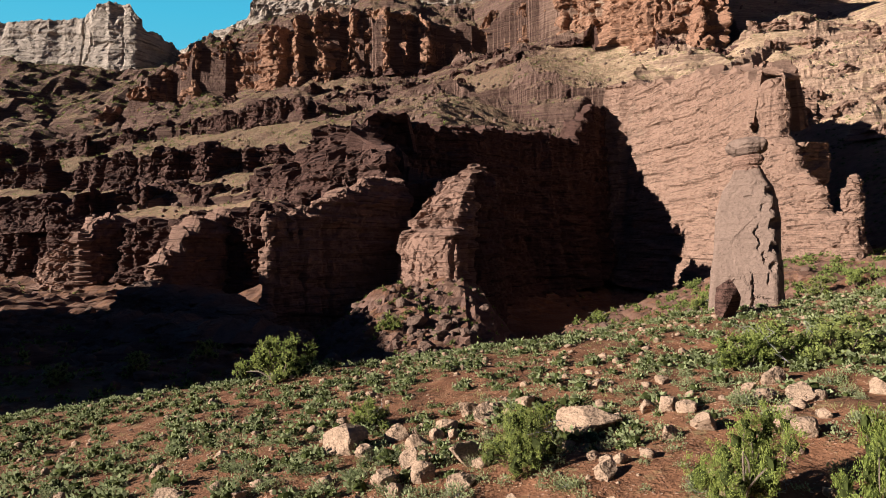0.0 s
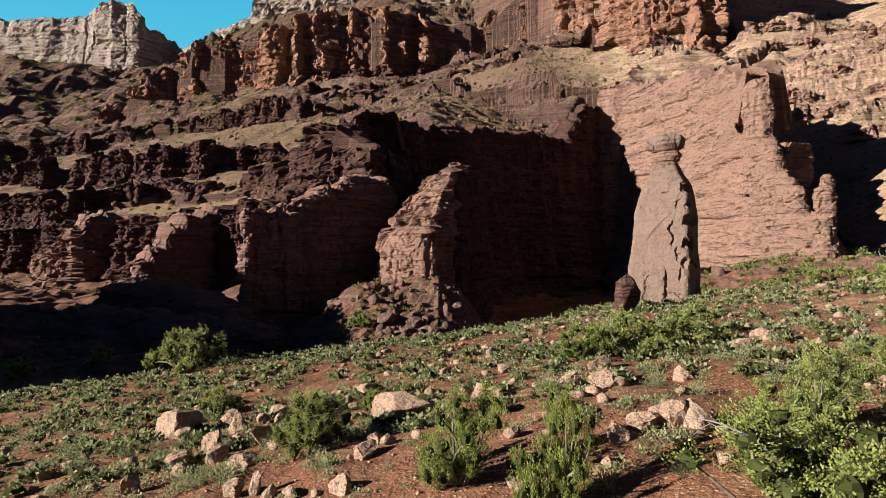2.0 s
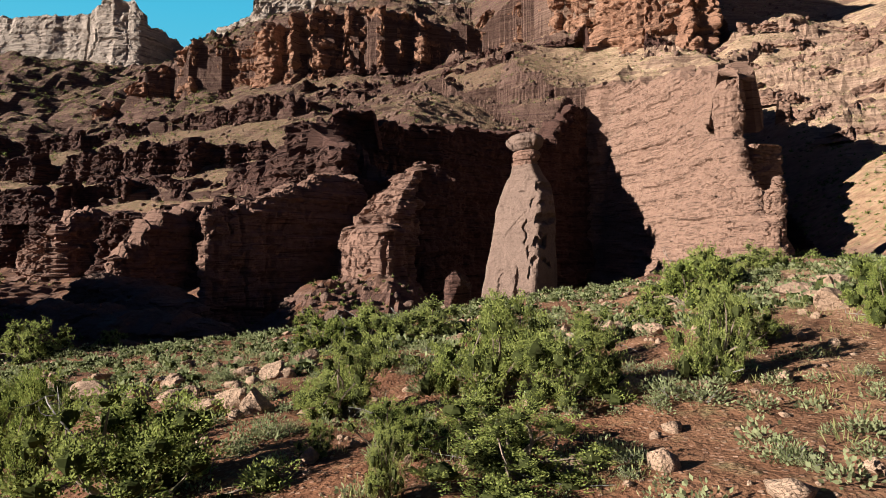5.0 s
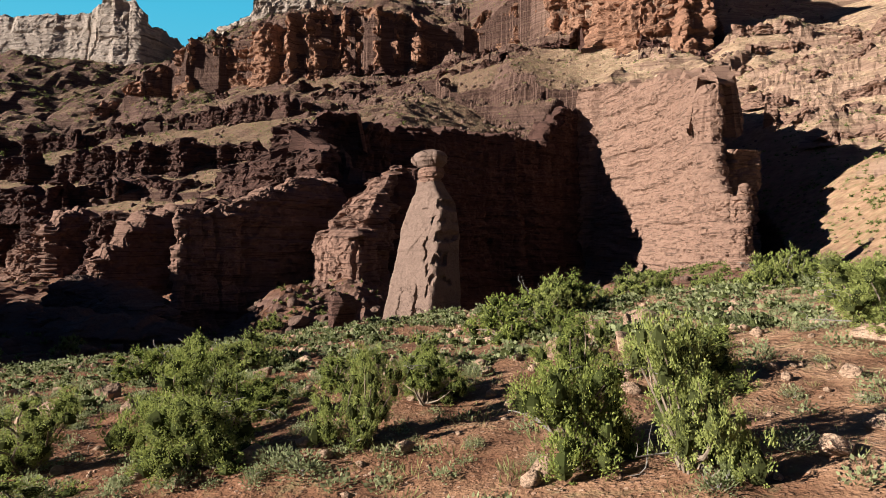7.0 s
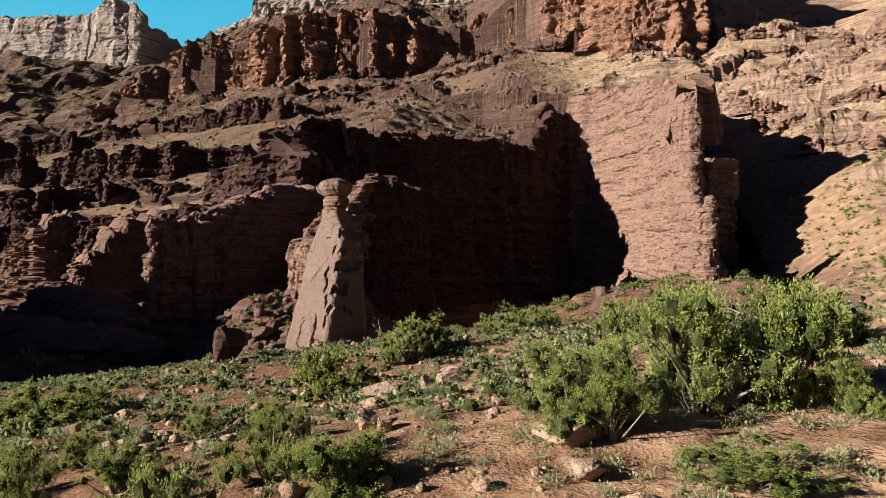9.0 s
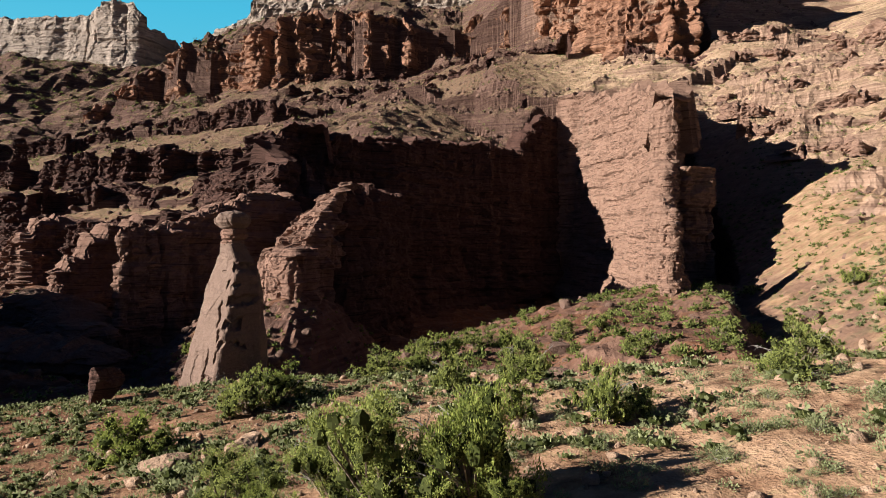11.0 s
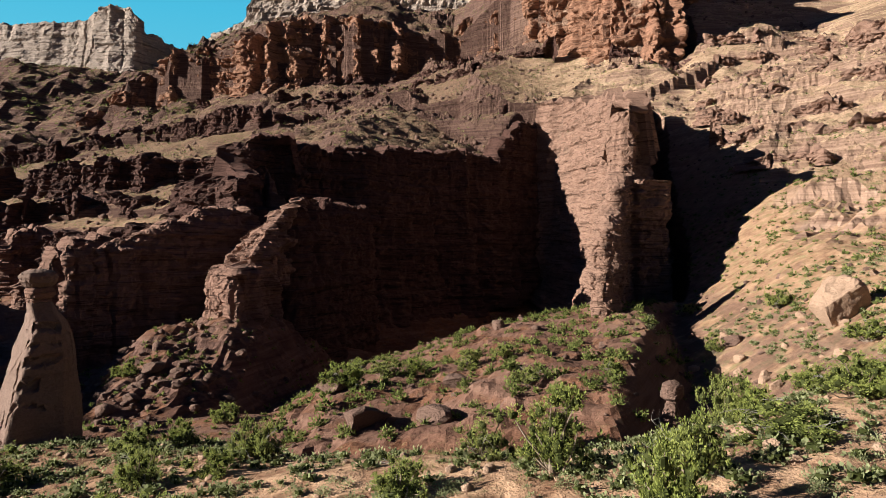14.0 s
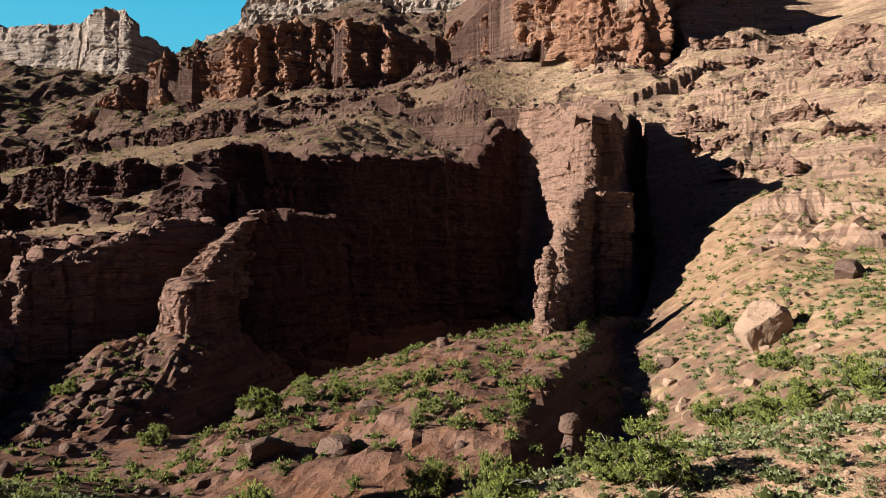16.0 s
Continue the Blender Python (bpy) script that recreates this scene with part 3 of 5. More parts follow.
def cliff(name, path, mat, ds, dz, cap=18.0, cap_slope=0.15, batter=0.10, amount=1.0, scale=1.0, seed=0, jag=3.0, bed=1.0, flute=1.0, round_off=6, wiggle=0.0, crack=1.0):
    """A cliff along a path of (x, y, foot, top) with the rock on its left and the open side on its right, and its ledge behind the top."""
    p, s = wander(path, ds, wiggle, seed)
    p = smooth(p, round_off)
    n = outward(p, 4 * scale / ds)
    foot, top = p[:, 2], p[:, 3]
    top = top + jag * (np.round(fbm(s / 14, 0 * s + seed, 0, 3, seed + 9) * 3) / 3) + jag * 0.5 * fbm(s / 4, 0 * s + seed, 0, 3, seed + 19)
    rows = int(np.max(top - foot) / dz) + 2
    v = np.linspace(0, 1, rows)[:, None]
    z = foot + (top - foot) * v
    lean = -batter * (z - foot) + 0.10 * (1 - v) ** 4 * (top - foot)
    pts = np.stack([p[:, 0] + n[:, 0] * lean, p[:, 1] + n[:, 1] * lean, z], -1)
    nn = np.broadcast_to(np.concatenate([n, 0 * n[:, :1]], 1), pts.shape)
    pts = weather(pts, nn, amount, scale, seed, bed, flute, crack)
    rim = pts[-1]
    back = []
    for d in np.r_[np.geomspace(0.8, cap, 9), cap + 3]:
        q = rim.copy()
        q[:, :2] -= n * d
        q[:, 2] = rim[:, 2] + cap_slope * d + 1.4 * scale * fbm(q[:, 0] / (7 * scale), q[:, 1] / (7 * scale), 0, 4, seed + 7) * min(1, d / 4)
        if d > cap:
            q[:, 2] -= 16 * scale
        back.append(q)
    return mesh_grid(name, np.concatenate([pts, np.stack(back)]), mat)


def butte(name, spine, base, mat, ds, dz, profile=((0, 1.2), (0.1, 1.02), (0.9, 0.85), (1.0, 0.6)), amount=1.0, scale=1.0, seed=0, jag=1.0, bed=1.0, flute=1.0, lean=(0, 0), crack=1.0, outline=()):
    """A free-standing rock round a spine of (x, y, top, radius), its walls drawn in by the profile of (height, breadth)."""
    c, _ = resample(spine, ds) if len(spine) > 1 else (np.array([spine[0]] * 4, float), None)
    t = np.gradient(c[:, :2], axis=0) if len(spine) > 1 else np.tile([1.0, 0.0], (4, 1))
    t /= np.maximum(np.hypot(*t.T)[:, None], 1e-6)
    n = np.stack([t[:, 1], -t[:, 0]], 1)
    turns = lambda a, b, m: np.linspace(a, b, m + 2)[1:-1]  # noqa: E731
    cap_n = [max(6, int(np.pi * c[e, 3] / ds)) for e in (-1, 0)]
    outer, inner, tops = list(c[:, :2] + n * c[:, 3:4]), list(c[:, :2]), list(c[:, 2])
    for a in turns(0, np.pi, cap_n[0]):
        outer.append(c[-1, :2] + c[-1, 3] * (n[-1] * math.cos(a) + t[-1] * math.sin(a)))
        inner.append(c[-1, :2]), tops.append(c[-1, 2])
    outer += list((c[:, :2] - n * c[:, 3:4])[::-1])
    inner, tops = inner + list(c[::-1, :2]), tops + list(c[::-1, 2])
    for a in turns(0, np.pi, cap_n[1]):
        outer.append(c[0, :2] + c[0, 3] * (-n[0] * math.cos(a) - t[0] * math.sin(a)))
        inner.append(c[0, :2]), tops.append(c[0, 2])
    outer, inner, tops = np.array(outer), np.array(inner), np.array(tops)
    if outline:
        ring, _ = resample(list(outline) + [outline[0]], ds)
        outer = smooth(ring[:-1], max(2, int(0.5 / ds)), True)
        inner = np.tile(np.array(spine[0][:2], float), (len(outer), 1))
        tops = np.full(len(outer), float(spine[0][2]))
    out = outer - inner
    nn = out / np.maximum(np.hypot(*out.T)[:, None], 1e-6)
    tops = tops + jag * fbm(inner[:, 0] / (3 * scale), inner[:, 1] / (3 * scale), 0, 3, seed + 9)
    rows = int((tops.max() - base) / dz) + 3
    hs, ks = zip(*profile)
    layers = []
    for v in np.linspace(0, 1, rows):
        k = np.interp(v, hs, ks)
        q = inner + out * k
        z = base + (tops - base) * v
        q = q + np.outer(z - base, lean)
        layers.append(np.concatenate([q, z[:, None]], 1))
    pts = np.stack(layers)
    pts = weather(pts, np.broadcast_to(np.concatenate([nn, 0 * nn[:, :1]], 1), pts.shape), amount, scale, seed, bed, flute, crack)
    rim, caps = pts[-1], []
    mid = np.concatenate([inner + np.outer(tops - base, lean), tops[:, None]], 1)
    for f in (0.25, 0.5, 0.75, 1.0):
        q = rim + (mid - rim) * f
        q[:, 2] = rim[:, 2] + 0.4 * scale * math.sin(f * 1.5) + 0.3 * scale * fbm(q[:, 0] / scale, q[:, 1] / scale, 0, 2, seed) * (f < 1)
        caps.append(q)
    return mesh_grid(name, np.concatenate([pts, np.stack(caps)]), mat, closed=True)


def loft(name, stages, mat, ds, dz, amount=1.0, scale=1.0, seed=0, bed=1.0, flute=1.0, crack=1.0, soft=1, dome=0.3):
    """An angular rock from stages of (height, corners in plan, anticlockwise), all with as many corners."""
    hs = [h for h, _ in stages]
    corners = np.array([c for _, c in stages], float)
    sides = np.roll(corners, -1, 1) - corners
    per = np.maximum(2, (np.hypot(sides[..., 0], sides[..., 1]).max(0) / ds).astype(int))
    rows = np.linspace(hs[0], hs[-1], int((hs[-1] - hs[0]) / dz) + 2)
    layers, ways = [], []
    for z in rows:
        c = np.array([[np.interp(z, hs, corners[:, k, a]) for a in (0, 1)] for k in range(corners.shape[1])])
        ring = np.concatenate([c[k] + (np.roll(c, -1, 0)[k] - c[k]) * np.linspace(0, 1, per[k], endpoint=False)[:, None] for k in range(len(c))])
        ring = smooth(ring, soft, True)
        t = smooth(np.roll(ring, -1, 0) - np.roll(ring, 1, 0), 2, True)
        n = np.stack([t[:, 1], -t[:, 0]], 1)
        n /= np.maximum(np.hypot(*n.T)[:, None], 1e-6)
        layers.append(np.concatenate([ring, np.full((len(ring), 1), z)], 1))
        ways.append(np.concatenate([n, np.zeros((len(n), 1))], 1))
    pts = weather(np.stack(layers), np.stack(ways), amount, scale, seed, bed, flute, crack)
    rim, caps = pts[-1], []
    mid = rim.mean(0)
    for f in (0.3, 0.6, 0.85, 1.0):
        q = rim + (mid - rim) * f
        q[:, 2] = rim[:, 2] + dome * math.sin(f * 1.5) * (1 + 0.6 * fbm(q[:, 0] / scale, q[:, 1] / scale, 0, 2, seed) * (f < 1))
        caps.append(q)
    return mesh_grid(name, np.concatenate([pts, np.stack(caps)]), mat, closed=True)


# ---- the ground, one sheet to the horizon ----
def steps(*runs):
    return np.concatenate([np.arange(a, b, d) for a, b, d in runs])


gx = steps((-2600, -720, 40), (-720, -340, 6), (-340, -80, 2.8), (-80, -40, 1.4), (-40, 125, 1.0), (125, 330, 1.9), (330, 2600, 40))
gy = steps((-500, -60, 40), (-60, 2, 4), (2, 62, 0.75), (62, 185, 1.15), (185, 290, 3.0), (290, 420, 2.2), (420, 650, 2.8), (650, 950, 6), (950, 1100, 15), (1100, 3600, 80))
GX, GY = np.meshgrid(gx, gy)
GZ = ground_height(GX, GY)
ground = new("ground", mesh_grid("ground", np.stack([GX, GY, GZ], -1), GROUND))
tagged(ground, "red desert soil with scrub, scree and ledges", "ground", kind="structure")

# clear sky low over the northern horizon, far behind the mesas
def sky_material():
    m, tree = material("clear sky")
    k = Nodes(tree)
    xyz = k.n("ShaderNodeSeparateXYZ")
    k.l(k.n("ShaderNodeNewGeometry").outputs["Position"], xyz.inputs[0])
    glow, out = k.n("ShaderNodeEmission"), k.n("ShaderNodeOutputMaterial")
    k.l(k.ramp(k.span(xyz.outputs["Z"], 600.0, 2200.0), [(0.0, (0.050, 0.20, 0.26)), (0.5, (0.024, 0.17, 0.25)), (1.0, (0.014, 0.12, 0.22))]), glow.inputs[0])
    k.l(glow.outputs[0], out.inputs[0])
    return m


arc = np.radians(np.linspace(-44, 6, 24))
SKY_SHEET = np.array([[(3900 * math.sin(a), 3900 * math.cos(a), z) for a in arc] for z in np.linspace(-300, 2700, 12)])
tagged(new("backdrop", mesh_grid("backdrop", SKY_SHEET, sky_material())), "clear turquoise sky above the far mesas", "sky", kind="structure")


# ---- cliffs ----
def structure(name, me, label, category="cliff"):
    return tagged(new(name, me), label, category, kind="structure")


structure("cliff_west", cliff("cliff_west", [(-420, 470, 20, 60), (-300, 400, 8, 45), (-175, 322, 0, 30), (-128, 300, -2, 28), (-100, 256, -4, 28), (-72, 240, -5, 28), (-48, 206, -14, 27), (-24, 205, -17, 34), (-4, 206, -17, 34), (16, 204, -17, 35)],
          ROCK_RED_DARKENED, 0.7, 0.7, 8, 0.1, 0.10, seed=1, round_off=3, amount=1.1, wiggle=4), "dark red layered sandstone cliff")
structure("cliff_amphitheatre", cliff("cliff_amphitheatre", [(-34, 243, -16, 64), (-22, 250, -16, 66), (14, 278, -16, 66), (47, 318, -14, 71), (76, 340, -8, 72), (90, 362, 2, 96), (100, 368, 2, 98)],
          ROCK_RED_DARKENED, 0.9, 0.7, 8, 0.15, 0.06, seed=2, round_off=3, wiggle=2), "tall red sandstone wall in deep shade")
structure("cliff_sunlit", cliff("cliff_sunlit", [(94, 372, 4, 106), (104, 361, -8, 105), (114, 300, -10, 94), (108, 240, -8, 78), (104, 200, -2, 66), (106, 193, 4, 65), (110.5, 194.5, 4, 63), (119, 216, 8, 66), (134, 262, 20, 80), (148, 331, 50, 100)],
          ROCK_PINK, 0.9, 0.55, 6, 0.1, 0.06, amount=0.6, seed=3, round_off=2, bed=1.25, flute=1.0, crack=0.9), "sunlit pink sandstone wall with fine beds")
structure("cliff_rim", cliff("cliff_rim", [(x, y, foot - 18, top) for x, y, foot, top in RIM_PATH],
          ROCK_RIM, 1.3, 1.3, 14, 0.35, 0.08, amount=1.1, scale=2.2, seed=4, jag=5, round_off=2, wiggle=9, flute=1.5), "orange-red fluted sandstone rim cliff and pillar")
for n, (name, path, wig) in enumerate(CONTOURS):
    structure(name, cliff(name, path, ROCK_PINK if "east" in name else ROCK_RED_DARKENED, 0.9, 0.6, 5, 0.3, 0.3, amount=1.0, seed=70 + len(TIERS) + n, round_off=3, wiggle=wig, jag=3.5, crack=1.5), "broken sandstone ledge on the slope")
for n, (name, path, wig) in enumerate(TIERS):
    structure(name, cliff(name, path, ROCK_RED_DARKENED, 0.8, 0.8, 8, 0.25, 0.16, amount=1.15, seed=70 + n, round_off=3, wiggle=wig, jag=4), "broken red sandstone ledge cliff")
structure("mesa_far", cliff("mesa_far", [(-1500, 1150, 200, 400), (-800, 960, 240, 376), (-639, 945, 250, 366), (-540, 940, 260, 368), (-500, 930, 260, 384), (-452, 925, 255, 384), (-436, 935, 255, 352), (-420, 990, 250, 345), (-400, 1100, 250, 330)],
          ROCK_MESA, 2.5, 3, 60, 0.0, 0.05, amount=0.55, scale=3.0, seed=6, jag=3, round_off=2, flute=1.1, crack=0.6), "pale far mesa with sheer walls", "mesa")
structure("mesa_centre", cliff("mesa_centre", [(-520, 1250, 300, 350), (-431, 1050, 290, 352), (-350, 955, 270, 342), (-325, 945, 265, 350), (-284, 932, 260, 368), (-270, 925, 260, 410), (-200, 920, 260, 430), (0, 920, 260, 440), (200, 900, 260, 440)],
          ROCK_MESA, 3, 3.5, 60, 0.0, 0.1, amount=0.6, scale=3.5, seed=8, jag=3, round_off=2), "pale mesa wall behind the rim", "mesa")


def thing(name, me, label, category, group=""):
    return tagged(new(name, me), label, category, group)


crest = tagged(new("rock_crest"), "narrow red sandstone crest with a sunlit edge", "rock crest")
for name, spine, seed in (("edge_pillar", [(-44.5, 161, 21.5, 1.7), (-42, 166, 23, 2.3)], 21), ("ridge", [(-41, 168, 22, 2.4), (-32, 181, 28, 4), (-24, 190, 33, 5.5), (-16, 206, 35, 6)], 26)):
    new(name, butte(name, spine, -18, ROCK_FIN, 0.5, 0.45, amount=0.7, seed=seed, jag=1.4, crack=1.3, flute=1.4,
        profile=((0, 1.25), (0.1, 1.05), (0.85, 0.85), (0.95, 0.7), (1.0, 0.35)))).parent = crest
thing("rock_crag", butte("rock_crag", [(-99, 220, 9, 5), (-95, 229, 21, 5), (-91, 238, 27.5, 5), (-84, 256, 29, 7)], -5, ROCK_FIN, 0.6, 0.5, amount=1.0, seed=22, jag=3.0, crack=1.4,
      profile=((0, 1.4), (0.15, 1.1), (0.8, 0.85), (0.95, 0.6), (1.0, 0.3))), "broken red sandstone crag stepping down from the cliff", "rock crag")
thing("rock_crag", butte("rock_crag", [(-196, 322, 14, 7), (-184, 316, 18, 6), (-176, 312, 28, 5), (-168, 326, 32, 7)], -4, ROCK_FIN, 0.8, 0.7, amount=1.1, seed=23, jag=3.0, crack=1.4,
      profile=((0, 1.4), (0.15, 1.1), (0.8, 0.85), (0.95, 0.6), (1.0, 0.3))), "red sandstone crag with ledges below the rim", "rock crag")
thing("rock_ledge", butte("rock_ledge", [(-92, 196, 3, 8), (-72, 182, 2, 9), (-54, 156, 1, 8), (-48, 150, -1, 6)], -8, ROCK_LEDGE, 0.6, 0.4, amount=0.9, seed=24, jag=1.5, crack=1.4,
      profile=((0, 1.3), (0.5, 1.1), (0.8, 0.8), (1.0, 0.4))), "low rounded sandstone ledge at the cliff foot", "rock ledge")
thing("rock_ledge", butte("rock_ledge", [(-70, 140, -1, 6), (-50, 134, -2, 7), (-34, 132, -3, 5)], -8, ROCK_LEDGE, 0.5, 0.3, amount=0.8, seed=25, jag=1.2, crack=1.4,
      profile=((0, 1.3), (0.5, 1.1), (0.8, 0.8), (1.0, 0.4))), "low sandstone ledge beside the wash", "rock ledge")
fin = tagged(new("rock_fin"), "red sandstone fin with a blocky sunlit end", "rock fin")
for name, me in (
    ("ridge", butte("ridge", [(8, 183, 34.5, 6), (13, 206, 36, 6), (16, 242, 38, 7)], -18, ROCK_RED_DARKENED, 0.6, 0.55, amount=0.8, seed=11, jag=2.0, crack=1.2,
     profile=((0, 1.2), (0.1, 1.02), (0.85, 0.85), (0.95, 0.7), (1.0, 0.35)))),
    ("end_block", loft("end_block", (
        (-6, ((-14, 169), (-7, 158), (4.2, 150.5), (6.5, 157), (9, 182), (-10, 182))),
        (3, ((-12.8, 168), (-6.5, 159), (3.6, 151.5), (6, 157), (9, 182), (-9, 182))),
        (13, ((-12.4, 169), (-6.3, 160), (3.4, 152.2), (5.8, 157.5), (9, 182), (-9, 182))),
        (16, ((-11.6, 170), (-5.8, 161), (3.0, 153.2), (6.3, 159), (9, 182), (-8, 182))),
        (17.5, ((-10, 172), (-4.5, 163.5), (2.4, 155.6), (6, 161), (9, 182), (-6, 182))),
    ), ROCK_FIN, 0.38, 0.35, amount=0.6, seed=18, crack=1.4, bed=0.5, flute=1.9, soft=2, dome=1.0)),
    ("upper_block", loft("upper_block", (
        (12, ((-9.5, 177), (-2.5, 169), (4.0, 159.5), (7, 166), (11, 188), (-4, 188))),
        (20.5, ((-8.8, 177.5), (-2.2, 169.5), (4.2, 160.5), (7, 166), (11, 188), (-2, 188))),
        (23, ((-6.5, 178), (-1.0, 171.5), (4.8, 163), (7.6, 168.5), (11.5, 189), (0, 189))),
        (27, ((-2.5, 179.5), (1.6, 174), (5.8, 167), (8.4, 172), (12, 190), (3, 190))),
        (29.5, ((0.6, 180.5), (3.6, 176), (7.2, 171), (9.2, 175), (12.2, 190), (5, 190))),
        (33, ((4.2, 182), (6.6, 179), (8.2, 175), (9.9, 178), (12.5, 191), (7, 190))),
        (36.5, ((7.5, 184), (8.6, 181.5), (9.6, 180), (10.6, 182), (12.8, 191), (9.5, 190))),
    ), ROCK_FIN, 0.38, 0.35, amount=0.75, seed=19, crack=1.7, bed=0.8, flute=1.7, soft=1, dome=0.6)),
):
    new(name, me).parent = fin
tower = tagged(new("rock_tower"), "slender pink sandstone tower with a balanced cap", "rock tower")
SHAFT = (
    (4.6, ((20.7, 49.8), (24.9, 46.8), (27.4, 50.6), (26.8, 53.8), (22.6, 53.6))),
    (7.0, ((21.3, 50.3), (25.1, 47.4), (27.3, 50.8), (26.8, 53.8), (22.9, 53.7))),
    (10.0, ((21.95, 51.0), (25.35, 48.1), (27.25, 50.9), (26.8, 53.7), (23.2, 53.7))),
    (13.5, ((22.7, 51.8), (25.7, 49.0), (27.15, 51.0), (26.7, 53.5), (23.8, 53.6))),
    (15.6, ((23.15, 52.1), (25.9, 49.6), (26.9, 51.0), (26.6, 53.2), (24.1, 53.5))),
    (16.5, ((23.45, 52.2), (25.85, 49.9), (26.7, 51.1), (26.4, 52.9), (24.3, 53.2))),
    (17.3, ((23.85, 51.8), (25.5, 50.2), (26.2, 51.2), (26.0, 52.5), (24.6, 52.7))),
    (18.1, ((24.0, 51.5), (25.2, 50.3), (25.9, 51.2), (25.6, 52.2), (24.6, 52.4))),
)
# joints and hollows: where along the face from its west edge to its shaded corner and beyond, height, breadth, length, depth
HOLLOWS = ((0.30, 8.2, 0.016, 2.0, 0.2), (0.66, 8.4, 0.03, 2.0, 0.35), (0.82, 7.9, 0.20, 0.06, 0.18), (0.76, 12.3, 0.045, 0.9, 0.35), (0.72, 13.1, 0.035, 0.5, 0.3), (0.86, 15.0, 0.06, 0.32, 0.4),
           (0.58, 15.9, 0.14, 0.10, 0.16), (1.00, 16.2, 0.10, 0.5, 0.45), (1.02, 13.6, 0.09, 0.5, 0.45), (1.00, 11.8, 0.08, 0.6, 0.45), (0.97, 10.2, 0.07, 0.5, 0.4), (1.12, 12.6, 0.08, 0.6, 0.4), (1.15, 10.6, 0.08, 0.6, 0.4),
           (0.90, 9.4, 0.045, 0.6, 0.3), (0.86, 11.0, 0.035, 0.7, 0.3), (1.10, 15.0, 0.08, 0.4, 0.35))


def hollowed(me):
    """Press the hollows into the tower's faces."""
    co = np.empty(len(me.vertices) * 3)
    me.vertices.foreach_get("co", co)
    co = co.reshape(-1, 3)
    hs = [h for h, _ in SHAFT]
    west = np.stack([np.interp(co[:, 2], hs, [c[0][a] for _, c in SHAFT]) for a in (0, 1)], 1)
    east = np.stack([np.interp(co[:, 2], hs, [c[1][a] for _, c in SHAFT]) for a in (0, 1)], 1)
    run = east - west
    along = ((co[:, :2] - west) * run).sum(1) / (run ** 2).sum(1)
    front = np.where(along > 1.0, 1.0, ((co[:, 0] - west[:, 0]) * run[:, 1] - (co[:, 1] - west[:, 1]) * run[:, 0]) / np.hypot(*run.T) > -0.7)
    wobble = 0.05 * fbm(co[:, 0] * 1.7, co[:, 1] * 1.7, co[:, 2] * 1.7, 3, 77)
    depth = np.zeros(len(co))
    for a, z, wide, long, deep in HOLLOWS:
        r = np.hypot((along + wobble - a) / wide, (co[:, 2] + 4 * wobble - z) / long)
        depth = np.maximum(depth, deep * sstep(1.0, 0.4, r))
    mid = np.array([24.9, 51.2])
    way = mid - co[:, :2]
    way /= np.maximum(np.hypot(*way.T)[:, None], 1e-6)
    co[:, :2] += way * (depth * front)[:, None]
    me.vertices.foreach_set("co", co.reshape(-1))
    return me


new("shaft", hollowed(loft("shaft", SHAFT, ROCK_TOWER, 0.10, 0.11, amount=0.16, scale=0.9, seed=12, bed=0.3, flute=1.2, crack=0.35, soft=5))).parent = tower
PLATE = ((23.45, 51.7), (24.3, 50.2), (25.5, 49.75), (26.3, 50.9), (26.1, 52.3), (25.0, 53.0), (23.9, 52.8))


def plate(grow, dx=0.0, dy=0.0):
    cx, cy = 24.9, 51.4
    return [(cx + dx + (x - cx) * grow, cy + dy + (y - cy) * grow) for x, y in PLATE]


for name, mat, seed, spans in (
    ("neck_slab", ROCK_FIN, 31, ((17.9, 0.58), (18.05, 0.70), (18.3, 0.72), (18.42, 0.62))),
    ("lower_slab", ROCK_FIN, 33, ((18.4, 0.60), (18.5, 0.76), (18.95, 0.80), (19.2, 0.74), (19.4, 0.55))),
    ("capstone", ROCK_TOWER, 32, ((19.3, 0.66), (19.5, 0.84), (19.8, 1.02), (20.2, 1.06), (20.5, 0.94), (20.66, 0.66))),
):
    new(name, loft(name, [(z, plate(g, 0.08 * math.sin(seed), -0.1 if name == "capstone" else 0.0)) for z, g in spans], mat, 0.09, 0.06, amount=0.16, scale=0.4, seed=seed, bed=0.9, flute=0.8, crack=1.5, soft=4, dome=0.12)).parent = tower
thing("rock_pinnacle", loft("rock_pinnacle", (
    (28, ((101, 199), (104.6, 194), (109.5, 193.5), (112, 205), (108, 212))),
    (45, ((101.5, 199.5), (105.0, 195.6), (108.8, 195.6), (111.5, 206), (107.5, 212))),
    (60.5, ((102.0, 201), (105.2, 197.4), (108.3, 197.0), (110.5, 206), (105, 212))),
    (64.3, ((104.6, 201.5), (105.7, 199), (107.6, 199), (108.5, 205), (106.5, 208))),
), ROCK_PINK, 0.4, 0.4, amount=0.35, seed=17, bed=0.6, flute=0.8, crack=1.3, soft=2, dome=0.8), "upright pink sandstone pinnacle on the wall end", "rock pinnacle")
buttress = tagged(new("rock_buttress"), "pink sandstone buttress stepping down from the wall", "rock buttress")
